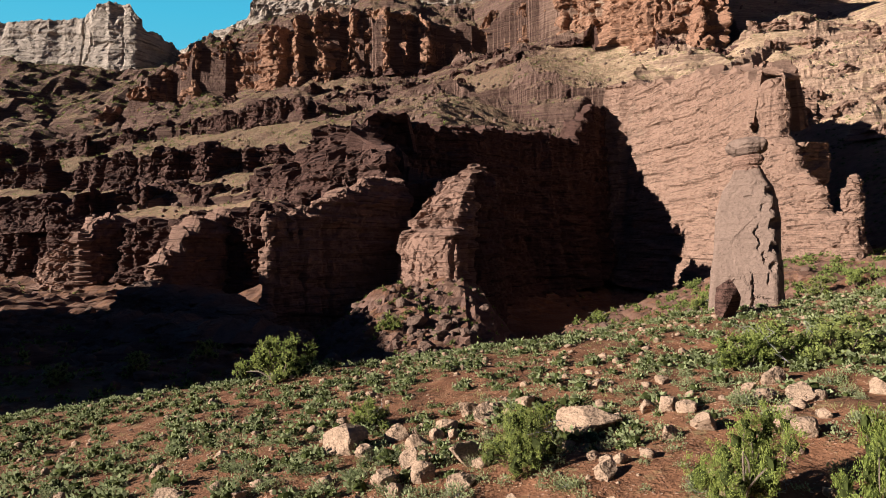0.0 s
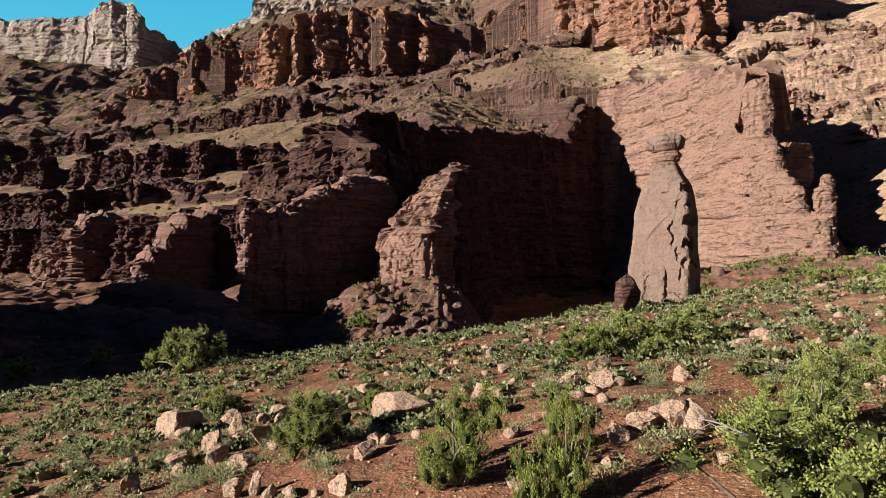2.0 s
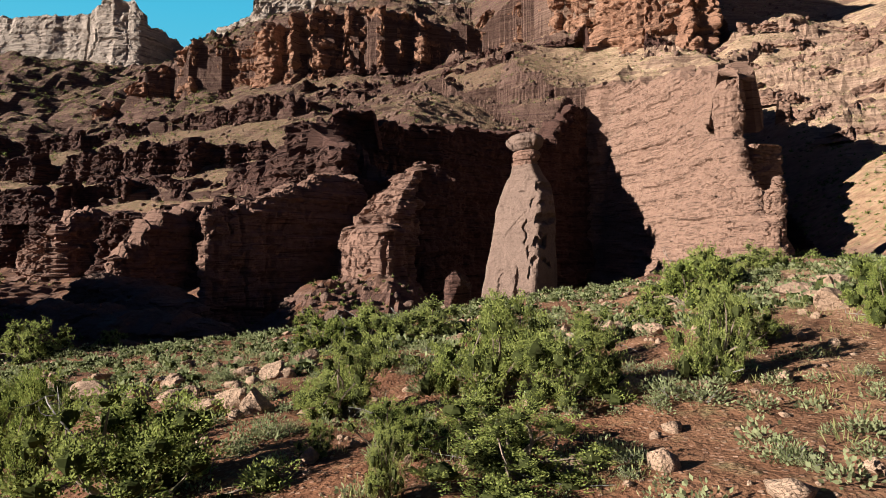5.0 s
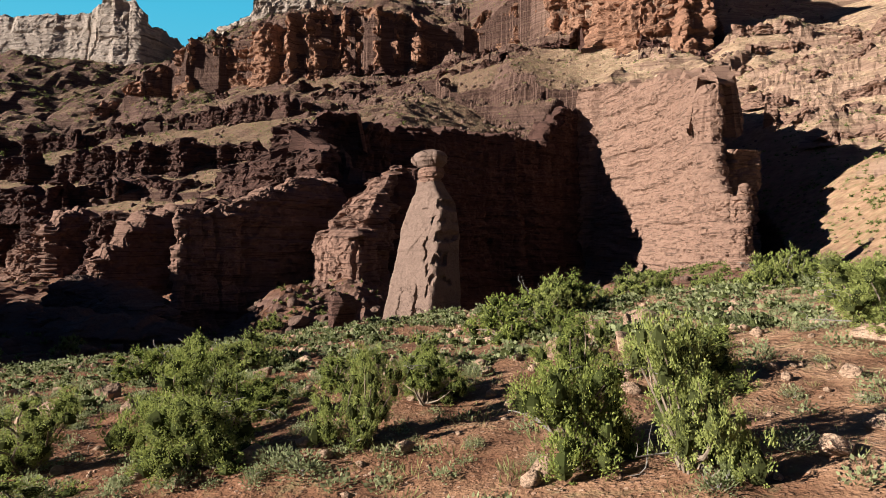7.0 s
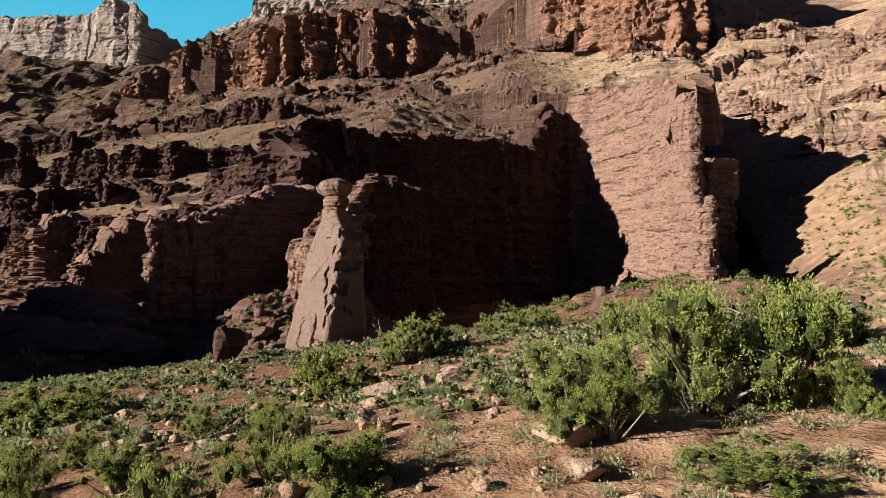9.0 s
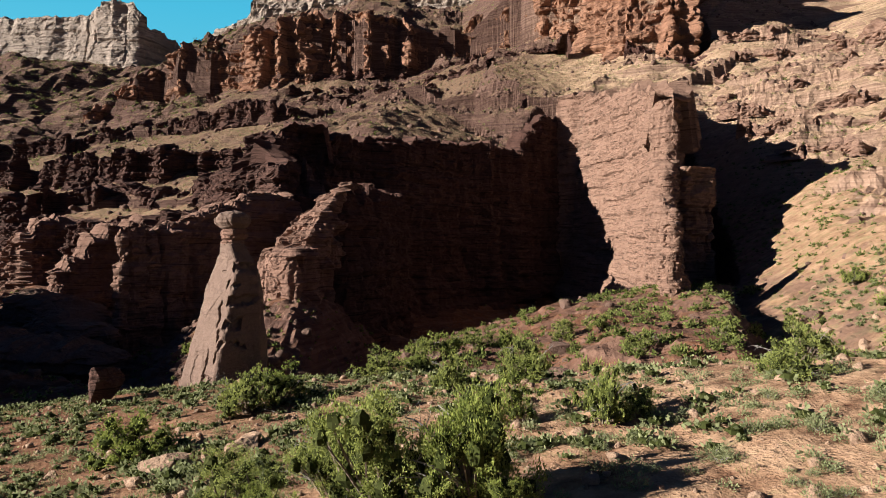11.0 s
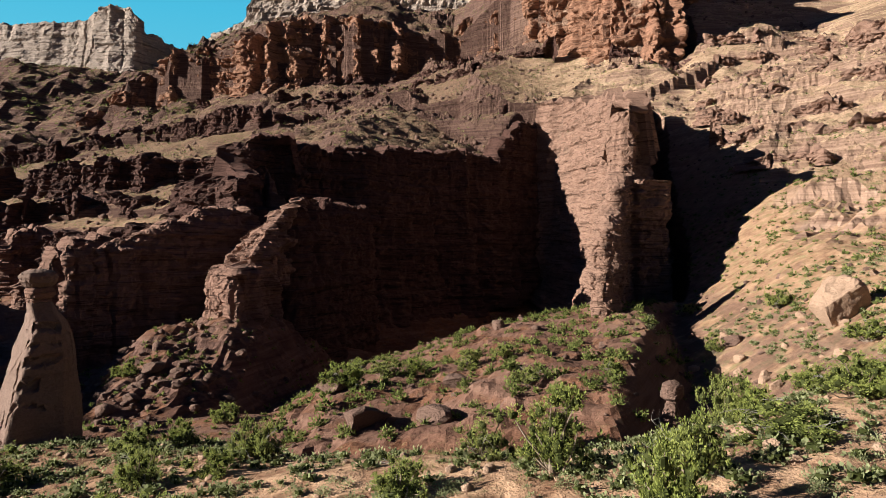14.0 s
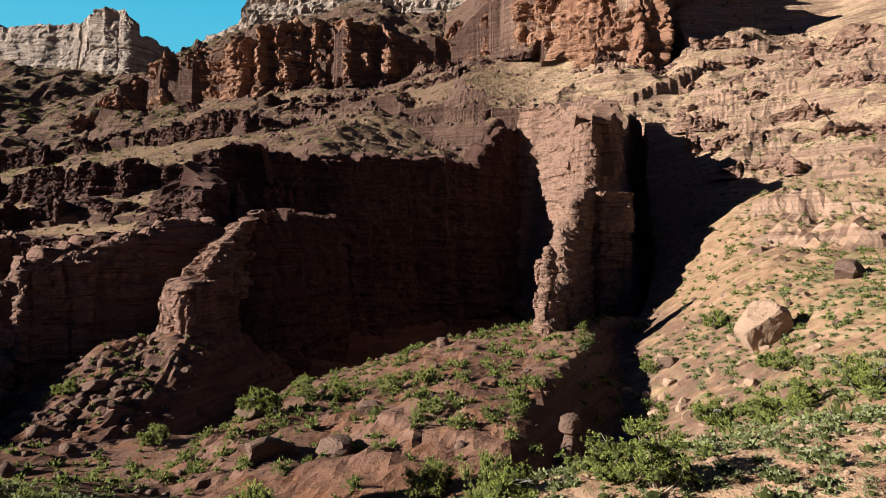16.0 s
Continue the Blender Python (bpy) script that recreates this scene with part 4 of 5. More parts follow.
for name, spine, base, seed in (
    ("foot_block", [(88.6, 139, 17.5, 2.6), (91, 149, 18.5, 3.2), (94, 160, 20, 3.6)], 1, 13),
    ("lobe", [(92.2, 154, 25.5, 1.9), (93.2, 158, 27, 2.3)], 10, 45),
    ("middle_block", [(93.5, 160, 28.5, 2.6), (96, 170, 32, 3.4), (98.5, 180, 35, 3.8)], 3, 41),
    ("upper_block", [(99, 177, 38, 2.6), (102, 187, 42, 3.2), (105.5, 198, 47, 3.8)], 4, 42),
):
    new(name, butte(name, spine, base, ROCK_PINK, 0.42, 0.38, amount=0.5, seed=seed, jag=1.2, bed=0.7, flute=0.8, crack=1.5,
        profile=((0, 1.3), (0.12, 1.08), (0.5, 1.0), (0.88, 0.92), (0.96, 0.78), (1.0, 0.5)))).parent = buttress
thing("rock_block", loft("rock_block", (
    (2, ((105, 192), (108, 186), (118, 190), (122, 206), (108, 210))),
    (30, ((106, 193), (108.5, 188), (117.2, 191), (120, 206), (109, 210))),
    (39, ((106.2, 193.5), (108.7, 189.2), (116.8, 192), (119, 206), (109, 210))),
    (42.6, ((105.8, 193), (108.4, 188.6), (117.4, 191.4), (119.5, 206), (109, 210))),
), ROCK_PINK, 0.45, 0.4, amount=0.7, seed=14, bed=0.8, flute=0.8, crack=1.3, soft=2), "flat-topped sandstone block against the wall", "rock block")
spire = tagged(new("rock_spire"), "slim pink sandstone spire at the buttress foot", "rock spire")
for name, spine, base, seed, prof in (
    ("plinth", [(86.6, 132.6, 13.5, 2.6), (88.2, 134.5, 13, 2.6)], 2, 15, ((0, 1.25), (0.3, 1.0), (0.85, 0.9), (1.0, 0.6))),
    ("column", [(86.7, 133, 23.6, 2.1)], 10, 43, ((0, 1.1), (0.5, 1.0), (0.9, 0.85), (1.0, 0.6))),
    ("tip", [(87.2, 133.3, 26.6, 1.35)], 22.5, 44, ((0, 1.0), (0.25, 0.75), (0.5, 1.0), (0.9, 0.8), (1.0, 0.4))),
):
    new(name, butte(name, spine, base, ROCK_PINK, 0.22, 0.22, amount=0.45, scale=0.7, seed=seed, jag=0.5, bed=0.4, flute=0.8, crack=1.5, profile=prof)).parent = spire


# ---- plants ----
def leaf_material(name, dark, light, dry):
    m, tree = material(name)
    k = Nodes(tree)
    geo = k.n("ShaderNodeNewGeometry")
    info = k.n("ShaderNodeObjectInfo")
    mixed = k.math("ADD", k.math("MULTIPLY", geo.outputs["Random Per Island"], 0.6), k.math("MULTIPLY", k.noise(geo.outputs["Position"], 0.9, 3), 0.4))
    col = k.ramp(mixed, [(0.15, dark), (0.7, light), (0.97, dry)])
    col = k.mix(k.span(info.outputs["Random"], 0, 1, 0.0, 0.35), col, dry)
    front, back, both, out = k.n("ShaderNodeBsdfDiffuse"), k.n("ShaderNodeBsdfTranslucent"), k.n("ShaderNodeMixShader"), k.n("ShaderNodeOutputMaterial")
    k.l(col, front.inputs[0])
    k.l(col, back.inputs[0])
    both.inputs[0].default_value = 0.4
    k.l(front.outputs[0], both.inputs[1])
    k.l(back.outputs[0], both.inputs[2])
    k.l(both.outputs[0], out.inputs[0])
    return m


def bark_material(name, a, b):
    m, tree = material(name)
    k = Nodes(tree)
    pos = k.n("ShaderNodeNewGeometry").outputs["Position"]
    g = k.noise(k.scaled(pos, 14, 14, 3), 1.0, 5, 0.7)
    k.finish(k.ramp(g, [(0.3, a), (0.7, b)]), 0.95, k.bump(g, 0.8, 0.03), 0.1)
    return m


JUNIPER_LEAF = leaf_material("juniper leaf", (0.0957, 0.125, 0.0347), (0.244, 0.286, 0.0736), (0.303, 0.319, 0.131))
SAGE_LEAF = leaf_material("sagebrush leaf", (0.092, 0.114, 0.0502), (0.227, 0.256, 0.13), (0.318, 0.326, 0.192))
GRASS_LEAF = leaf_material("dry grass", (0.117, 0.131, 0.0481), (0.234, 0.241, 0.103), (0.31, 0.289, 0.151))
SCRUB_LEAF = leaf_material("green scrub leaf", (0.072, 0.0936, 0.0288), (0.18, 0.216, 0.0648), (0.23, 0.238, 0.101))
# near-black green: paints the shade inside a clump onto its core
INNER_SHADE = leaf_material("painted inner shade", (0.03, 0.039, 0.0125), (0.065, 0.08, 0.025), (0.085, 0.09, 0.04))
BARK = bark_material("juniper bark", (0.10, 0.075, 0.055), (0.22, 0.18, 0.14))
DEADWOOD = bark_material("weathered grey wood", (0.132, 0.121, 0.11), (0.253, 0.237, 0.22))
RNG = np.random.RandomState(7)


def quads_mesh(name, verts, mat, inner=None):
    """Loose quads from an (n, 4, 3) array; those marked as inner take the dark material of painted shade."""
    n = len(verts)
    me = bpy.data.meshes.new(name)
    me.vertices.add(n * 4)
    me.vertices.foreach_set("co", verts.reshape(-1).astype(np.float32))
    me.loops.add(n * 4)
    me.loops.foreach_set("vertex_index", np.arange(n * 4, dtype=np.int32))
    me.polygons.add(n)
    me.polygons.foreach_set("loop_start", np.arange(0, n * 4, 4, dtype=np.int32))
    me.materials.append(mat)
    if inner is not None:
        me.materials.append(INNER_SHADE)
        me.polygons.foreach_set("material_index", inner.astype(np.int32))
    me.update(calc_edges=True)
    return me


def sprigs(centres, along, length, width, rng):
    """Small pointed leaf quads at the centres, growing along the given ways."""
    n = len(centres)
    along = along / np.maximum(np.linalg.norm(along, axis=1, keepdims=True), 1e-6)
    side = np.cross(along, rng.normal(size=(n, 3)))
    side /= np.maximum(np.linalg.norm(side, axis=1, keepdims=True), 1e-6)
    l, w = length[:, None], width[:, None]
    return np.stack([centres - along * l * 0.5, centres + side * w * 0.5, centres + along * l * 0.6, centres - side * w * 0.5], 1)


def knobs(centres, radii, rng):
    """Small lumpy cores, 24 loose quads each, to close the middle of a clump."""
    g = np.linspace(-1, 1, 3)
    faces = []
    for axis in range(3):
        for s in (-1, 1):
            for i in range(2):
                for j in range(2):
                    q = np.zeros((4, 3))
                    q[:, axis] = s
                    q[:, (axis + 1) % 3] = g[[i, i + 1, i + 1, i]]
                    q[:, (axis + 2) % 3] = g[[j, j, j + 1, j + 1]]
                    faces.append(q)
    ball = np.array(faces)
    ball /= np.linalg.norm(ball, axis=2, keepdims=True)
    out = []
    for c, r in zip(np.asarray(centres, float), radii):
        ph = rng.uniform(0, 6, 3)
        out.append(c + ball * r * (1 + 0.25 * np.sin(ball @ np.array([3.1, 2.3, 2.7]) + ph[0]))[..., None])
    return np.concatenate(out)


def tubes(paths, sides=5):
    """Tapered tubes: a list of (points, radii). Returns vertices and faces."""
    verts, faces = [], []
    for pts, radii in paths:
        pts = np.asarray(pts, float)
        t = np.gradient(pts, axis=0)
        t /= np.maximum(np.linalg.norm(t, axis=1, keepdims=True), 1e-6)
        a = np.cross(t, (0.31, 0.2, 0.93))
        a /= np.maximum(np.linalg.norm(a, axis=1, keepdims=True), 1e-6)
        b = np.cross(t, a)
        base = len(verts)
        for p, u, v, r in zip(pts, a, b, radii):
            for s in range(sides):
                w = 2 * np.pi * s / sides
                verts.append(p + r * (u * np.cos(w) + v * np.sin(w)))
        for i in range(len(pts) - 1):
            for s in range(sides):
                q = base + i * sides
                faces.append((q + s, q + (s + 1) % sides, q + sides + (s + 1) % sides, q + sides + s))
    return verts, faces


def tube_mesh(name, paths, mat, sides=5):
    verts, faces = tubes(paths, sides)
    me = bpy.data.meshes.new(name)
    me.from_pydata([tuple(v) for v in verts], [], faces)
    me.materials.append(mat)
    return me


def limb(a, b, r0, r1, rng, bend=0.12, n=5):
    a, b = np.asarray(a, float), np.asarray(b, float)
    f = np.linspace(0, 1, n)[:, None]
    sway = rng.normal(size=3) * bend * np.linalg.norm(b - a)
    return a + (b - a) * f + sway * np.sin(f * np.pi) * 0.7, np.linspace(r0, r1, n)


def make_juniper(seed, tall, leaves, dead, leaf=1.0):
    """A juniper one metre wide: trunk, crown and bare grey branches under an Empty at its base."""
    rng = np.random.RandomState(seed)
    top = new("juniper")
    lobes = []
    # several leaning stems, each with its own mass of foliage down to the ground
    for s in range(rng.randint(4, 7)):
        a = s * 2.4 + rng.uniform(-0.5, 0.5)
        out, high = rng.uniform(0.08, 0.30), rng.uniform(0.55, 1.0)
        for n in range(rng.randint(6, 9)):
            h = rng.uniform(0.06, 1.0) * high
            spread = 0.17 * (1 - 0.55 * h) + 0.03
            lobes.append((math.cos(a) * out * (0.6 + 0.5 * h) + rng.normal() * spread, math.sin(a) * out * (0.6 + 0.5 * h) + rng.normal() * spread,
                          0.05 + h * tall * 0.85, rng.uniform(0.09, 0.15) * (1.15 - 0.35 * h)))
    trunk_paths = [limb((0, 0, -0.08), (rng.normal() * 0.05, rng.normal() * 0.05, tall * 0.4), 0.05, 0.025, rng)]
    for x, y, z, r in lobes:
        start = trunk_paths[0][0][rng.randint(0, 3)]
        trunk_paths.append(limb(start, (x, y, z), 0.018, 0.005, rng))
    trunk = new("trunk", tube_mesh("trunk", trunk_paths[:1], BARK, 8))
    trunk.parent = top
    branches = tagged(new("limbwork", tube_mesh("limbwork", trunk_paths[1:], BARK, 4)), kind="stuff")
    branches.parent = top
    lob_all = np.array(lobes)
    share = lob_all[:, 3] ** 2
    pick = rng.choice(len(lobes), leaves, p=share / share.sum())
    lob = lob_all[pick]
    tufts = 20
    tuft = rng.randint(0, tufts, leaves)
    tuft_dir = rng.normal(size=(len(lobes), tufts, 3))
    tuft_dir /= np.linalg.norm(tuft_dir, axis=2, keepdims=True)
    tuft_dir[..., 2] = tuft_dir[..., 2] * 0.8 + 0.2
    reach = rng.uniform(0.6, 1.25, (len(lobes), tufts))
    way = tuft_dir[pick, tuft]
    c = lob[:, :3] + way * (lob[:, 3] * reach[pick, tuft])[:, None] + rng.normal(size=(leaves, 3)) * 0.017
    c[:, 2] = np.maximum(c[:, 2], 0.01)
    grow = way + rng.normal(size=(leaves, 3)) * 0.45 + (0, 0, 0.5)
    foliage = sprigs(c, grow, leaf * rng.uniform(0.030, 0.060, leaves), leaf * rng.uniform(0.019, 0.032, leaves), rng)
    # dark hearts give the crown its inner shade by colour
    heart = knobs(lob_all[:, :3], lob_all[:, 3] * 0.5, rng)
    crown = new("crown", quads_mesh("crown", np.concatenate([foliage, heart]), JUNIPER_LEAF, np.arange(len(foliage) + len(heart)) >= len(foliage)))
    crown.parent = top
    bare = []
    for _ in range(dead):
        a = rng.uniform(0, 2 * np.pi)
        out = (0.5 * math.cos(a), 0.5 * math.sin(a), rng.uniform(0.05, 0.75) * tall)
        main, rad = limb((0, 0, 0.1), out, 0.009, 0.003, rng, 0.2, 6)
        bare.append((main, rad))
        for _ in range(5):
            p = main[rng.randint(2, 6)]
            bare.append(limb(p, p + rng.normal(size=3) * 0.09, 0.0035, 0.0015, rng, 0.2, 4))
    if bare:
        wood = new("dead_branch", tube_mesh("dead_branch", bare, DEADWOOD, 4))
        wood.parent = top
        tagged(wood, "bare weathered grey branches", kind="stuff")
    return tagged(top, "bushy green juniper with a many-stemmed trunk", "juniper", "junipers on the slope")


def on_ground(x, y):
    return float(ground_height(x, y)[0])


COARSE = [make_juniper(100 + n, *kind) for n, kind in enumerate(((0.75, 5000, 0, 0.7), (0.9, 5000, 2, 0.7), (0.62, 5000, 7, 0.7), (1.0, 5000, 0, 0.7), (0.7, 5000, 4, 0.7)))]
FINE = [make_juniper(120 + n, *kind) for n, kind in enumerate(((0.75, 17000, 2, 0.4), (0.95, 17000, 1, 0.4), (0.65, 17000, 5, 0.4), (0.85, 17000, 2, 0.4)))]
TALL, TALL_FAR = (0.75, 0.95, 0.65, 0.85), (0.75, 0.9, 0.62, 1.0, 0.7)
PLACED = set()


def plant(n, x, y, width, high, turn):
    """Set one of the junipers made, or a copy of it."""
    stock = FINE if y < 21 else COARSE
    first = stock[n % len(stock)]
    if first.name in PLACED:
        ob = copy_thing(first, pose(0, 0, 0))
    else:
        ob = first
        PLACED.add(first.name)
    tall = TALL[n % len(stock)] if y < 21 else TALL_FAR[n % len(stock)]
    ob.matrix_basis = pose(x, y, on_ground(x, y) - 0.05, 0, 0, turn) @ Matrix.Diagonal((width, width * (0.85 + 0.3 * ((n * 37) % 10) / 10), high / tall, 1))
    if width < 1.9:
        tagged(ob, "small green juniper bush on red soil")
    elif width > 2.9:
        tagged(ob, "broad spreading juniper with dense green foliage")
    else:
        tagged(ob, "bushy green juniper with a many-stemmed trunk")


# x, y, breadth and height, from the west to the east
SLOPE_WEST = [(-11.8, 43.8, 4.4, 3.1), (-3.3, 27.8, 1.5, 1.2), (2.5, 20.0, 2.3, 1.7), (4.0, 25.0, 1.0, 0.8), (7.2, 14.8, 2.2, 2.1), (9.4, 13.1, 1.7, 2.3), (13.1, 9.9, 3.8, 2.3), (13.4, 27.3, 2.5, 1.6), (15.0, 27.8, 3.1, 1.8), (16.1, 15.1, 2.4, 1.8), (16.3, 11.6, 0.7, 0.6), (17.9, 10.7, 1.6, 1.1), (17.9, 27.7, 3.2, 2.0), (18.0, 8.3, 0.7, 1.1)]
SLOPE_MIDDLE = [(19.9, 15.1, 2.8, 2.4), (19.9, 8.7, 2.8, 1.0), (20.8, 17.9, 2.6, 1.6), (21.4, 12.8, 2.5, 1.5), (23.3, 19.3, 1.4, 1.2), (25.0, 13.4, 1.8, 1.9), (26.1, 21.7, 1.2, 1.2), (26.4, 15.7, 1.8, 1.4), (29.3, 10.5, 2.0, 1.8), (29.4, 26.7, 3.2, 2.1), (30.3, 15.6, 2.0, 1.6), (30.9, 9.3, 1.9, 2.2), (32.2, 33.5, 2.9, 2.2), (32.5, 13.7, 2.4, 1.4)]
SLOPE_TOWER = [(33.7, 34.9, 2.7, 2.2), (38.1, 15.7, 2.8, 1.8), (38.7, 40.6, 2.6, 2.1), (39.0, 14.8, 2.1, 1.8), (39.8, 18.6, 2.6, 1.8), (40.6, 11.5, 1.9, 0.9), (40.8, 42.5, 1.9, 1.7), (41.7, 16.2, 3.5, 3.0), (43.2, 32.2, 2.3, 1.9), (44.0, 16.3, 3.3, 3.0), (44.4, 26.3, 1.4, 1.1), (45.0, 15.3, 1.6, 1.3), (45.8, 25.3, 1.6, 1.9), (46.8, 33.1, 2.3, 1.4)]
SLOPE_EAST = [(47.5, 37.0, 2.6, 2.3), (48.9, 23.5, 1.9, 2.2), (50.3, 24.0, 1.3, 1.4), (56.9, 26.3, 2.2, 1.5), (60.3, 31.1, 2.3, 2.1), (63.1, 27.0, 2.9, 3.1), (65.9, 21.0, 2.5, 2.7), (67.7, 25.1, 2.3, 2.1), (72.8, 34.9, 2.4, 2.6), (73.0, 28.1, 3.7, 1.4), (73.8, 33.9, 2.5, 1.8), (78.5, 32.7, 3.0, 2.1), (79.9, 30.5, 3.3, 2.6)]
WASH = [(-57.1, 92.4, 8.4, 5.9), (-48.5, 99.1, 6.0, 4.0), (-41.0, 107.9, 6.3, 5.2), (-10.9, 127.7, 5.1, 3.2), (17.7, 107.3, 8.0, 3.5), (35.2, 140.3, 4.4, 2.2), (39.8, 94.9, 4.7, 3.4), (42.3, 95.0, 4.7, 3.3), (45.5, 101.8, 4.5, 2.7), (50.5, 103.5, 10.9, 3.2), (59.3, 99.2, 4.7, 3.0), (64.9, 98.4, 3.8, 2.6)]
KNOLL_AND_HILL = [(66.8, 83.5, 3.7, 2.2), (67.8, 63.5, 4.8, 4.0), (77.4, 82.0, 3.2, 2.5), (100.3, 77.3, 8.2, 4.5), (101.9, 69.1, 4.5, 3.2), (102.7, 115.3, 3.6, 3.6), (103.9, 65.4, 6.9, 4.7), (107.6, 62.4, 4.9, 3.7), (108.6, 145.9, 7.9, 2.6), (110.3, 83.8, 4.4, 2.8), (115.3, 118.0, 6.6, 4.4)]
for n, (x, y, w, h) in enumerate(SLOPE_WEST + SLOPE_MIDDLE + SLOPE_TOWER + SLOPE_EAST + WASH + KNOLL_AND_HILL):
    w, h = min(w, 4.6), min(h, 3.3)
    plant(n * 7 + (n // 5), x, y + 0.2 * w, w * 1.12, h * 1.2, (n * 77) % 360)


def bush_template(rng, leaves, spread, upright, length, width):
    """A low shrub one metre wide, as loose leaves."""
    d = rng.normal(size=(leaves, 3))
    d[:, 2] = np.abs(d[:, 2])
    d /= np.linalg.norm(d, axis=1, keepdims=True)
    c = d * rng.uniform(0.35, 1.0, (leaves, 1)) * (0.5, 0.5, spread) * (0.8 + 0.4 * vnoise(d[:, 0] * 3 + 9, d[:, 1] * 3, d[:, 2] * 3, int(rng.randint(99))))[:, None]
    grow = d + (0, 0, upright) + rng.normal(size=(leaves, 3)) * 0.35
    return sprigs(c, grow, rng.uniform(0.6, 1.2, leaves) * length, rng.uniform(0.7, 1.3, leaves) * width, rng)


def scatter(count, x0, x1, y0, y1, rng, patch, seed, least=0.0):
    """Random places, thicker in patches."""
    x, y = rng.uniform(x0, x1, count * 4), rng.uniform(y0, y1, count * 4)
    keep = vnoise(x / patch, y / patch, 0.5, seed) + least > rng.uniform(0.25, 0.85, count * 4)
    return x[keep][:count], y[keep][:count]


def shrubs(name, mat, places, sizes, templates, label, category, hearts=14):
    """Many low shrubs in one mesh."""
    x, y = places
    z = ground_height(x, y) - 0.03
    out, inner = [], []
    for n, t in enumerate(templates):
        mine = np.arange(len(x)) % len(templates) == n
        a = RNG.uniform(0, 2 * np.pi, mine.sum())
        c, s, k = np.cos(a)[:, None, None], np.sin(a)[:, None, None], sizes[mine][:, None, None]
        px = (t[None, :, :, 0] * c - t[None, :, :, 1] * s) * k + x[mine][:, None, None]
        py = (t[None, :, :, 0] * s + t[None, :, :, 1] * c) * k + y[mine][:, None, None]
        pz = t[None, :, :, 2] * k + z[mine][:, None, None]
        out.append(np.stack([px, py, pz], -1).reshape(-1, 4, 3))
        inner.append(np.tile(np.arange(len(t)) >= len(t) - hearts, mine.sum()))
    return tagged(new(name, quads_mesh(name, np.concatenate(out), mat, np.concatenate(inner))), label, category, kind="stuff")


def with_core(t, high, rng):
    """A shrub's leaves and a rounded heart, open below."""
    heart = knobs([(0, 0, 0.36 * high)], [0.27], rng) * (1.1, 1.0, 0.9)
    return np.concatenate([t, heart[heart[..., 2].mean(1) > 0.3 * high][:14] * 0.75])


sage_near = [bush_template(RNG, 520, 0.52, 0.5, 0.085, 0.036) for _ in range(4)]
sage_close = [bush_template(RNG, 110, 0.52, 0.4, 0.11, 0.07) for _ in range(5)]
sage_mid = [with_core(bush_template(RNG, 44, 0.5, 0.3, 0.15, 0.11), 0.5, RNG) for _ in range(6)]
sage_far = [with_core(bush_template(RNG, 22, 0.6, 0.4, 0.32, 0.17), 0.55, RNG) for _ in range(4)]
tuft = [bush_template(RNG, 26, 0.5, 1.3, 0.26, 0.03) for _ in range(3)]

# separate sagebrushes beside the path
def make_sagebrush(t, seed):
    rng = np.random.RandomState(seed)
    top = new("sagebrush")
    new("foliage", quads_mesh("foliage", t, SAGE_LEAF)).parent = top
    stems = [limb((0, 0, -0.05), (0.3 * math.cos(a), 0.3 * math.sin(a), rng.uniform(0.15, 0.4)), 0.02, 0.006, rng) for a in rng.uniform(0, 6.28, 6)]
    tagged(new("stemwork", tube_mesh("stemwork", stems, DEADWOOD, 4)), kind="stuff").parent = top
    return tagged(top, "rounded grey-green sagebrush on red soil", "sagebrush", "sagebrush on the slope")


sages = [make_sagebrush(t, 200 + n) for n, t in enumerate(sage_near)]
sx, sy = scatter(280, -16, 92, 8, 25, RNG, 6, 71, 0.15)
for n, (x, y) in enumerate(zip(sx, sy)):
    size = RNG.uniform(0.5, 1.15) * RNG.uniform(0.8, 1.15)
    ob = sages[n] if n < 4 else copy_thing(sages[n % 4], pose(0, 0, 0))
    ob.matrix_basis = pose(x, y, on_ground(x, y) - 0.03, 0, 0, (n * 61) % 360) @ Matrix.Diagonal((size, size * RNG.uniform(0.8, 1.2), size * RNG.uniform(0.7, 1.05), 1))

px, py = scatter(1900, -30, 96, 7.5, 30, RNG, 4, 70, 0.24)
shrubs("sagebrush_low", SAGE_LEAF, (px, py), RNG.uniform(0.35, 0.95, len(px)), sage_close, "small grey-green sagebrush between the stones", "sagebrush", 0)
px, py = scatter(5600, -62, 104, 20, 60, RNG, 5, 72, 0.26)
shrubs("sagebrush_cover", SAGE_LEAF, (px, py), 0.6 + 0.9 * RNG.uniform(0, 1, len(px)) ** 1.5, sage_mid, "grey-green low sagebrush covering the slope", "sagebrush")
px, py = scatter(2400, -62, 104, 8, 62, RNG, 8, 73, 0.1)
shrubs("grass_tufts", GRASS_LEAF, (px, py), RNG.uniform(0.35, 0.9, len(px)), tuft, "pale dry bunch grass on red soil", "grass", 0)
px, py = scatter(2300, -95, 102, 58, 190, RNG, 12, 74, 0.1)
shrubs("scrub_wash", SCRUB_LEAF, (px, py), RNG.uniform(0.9, 2.6, len(px)) * RNG.uniform(0.5, 1.0, len(px)), sage_far, "low green scrub along the wash", "scrub")
px, py = scatter(2900, 86, 220, 40, 270, RNG, 10, 75, 0.15)
keep = ground_height(px, py) > 8
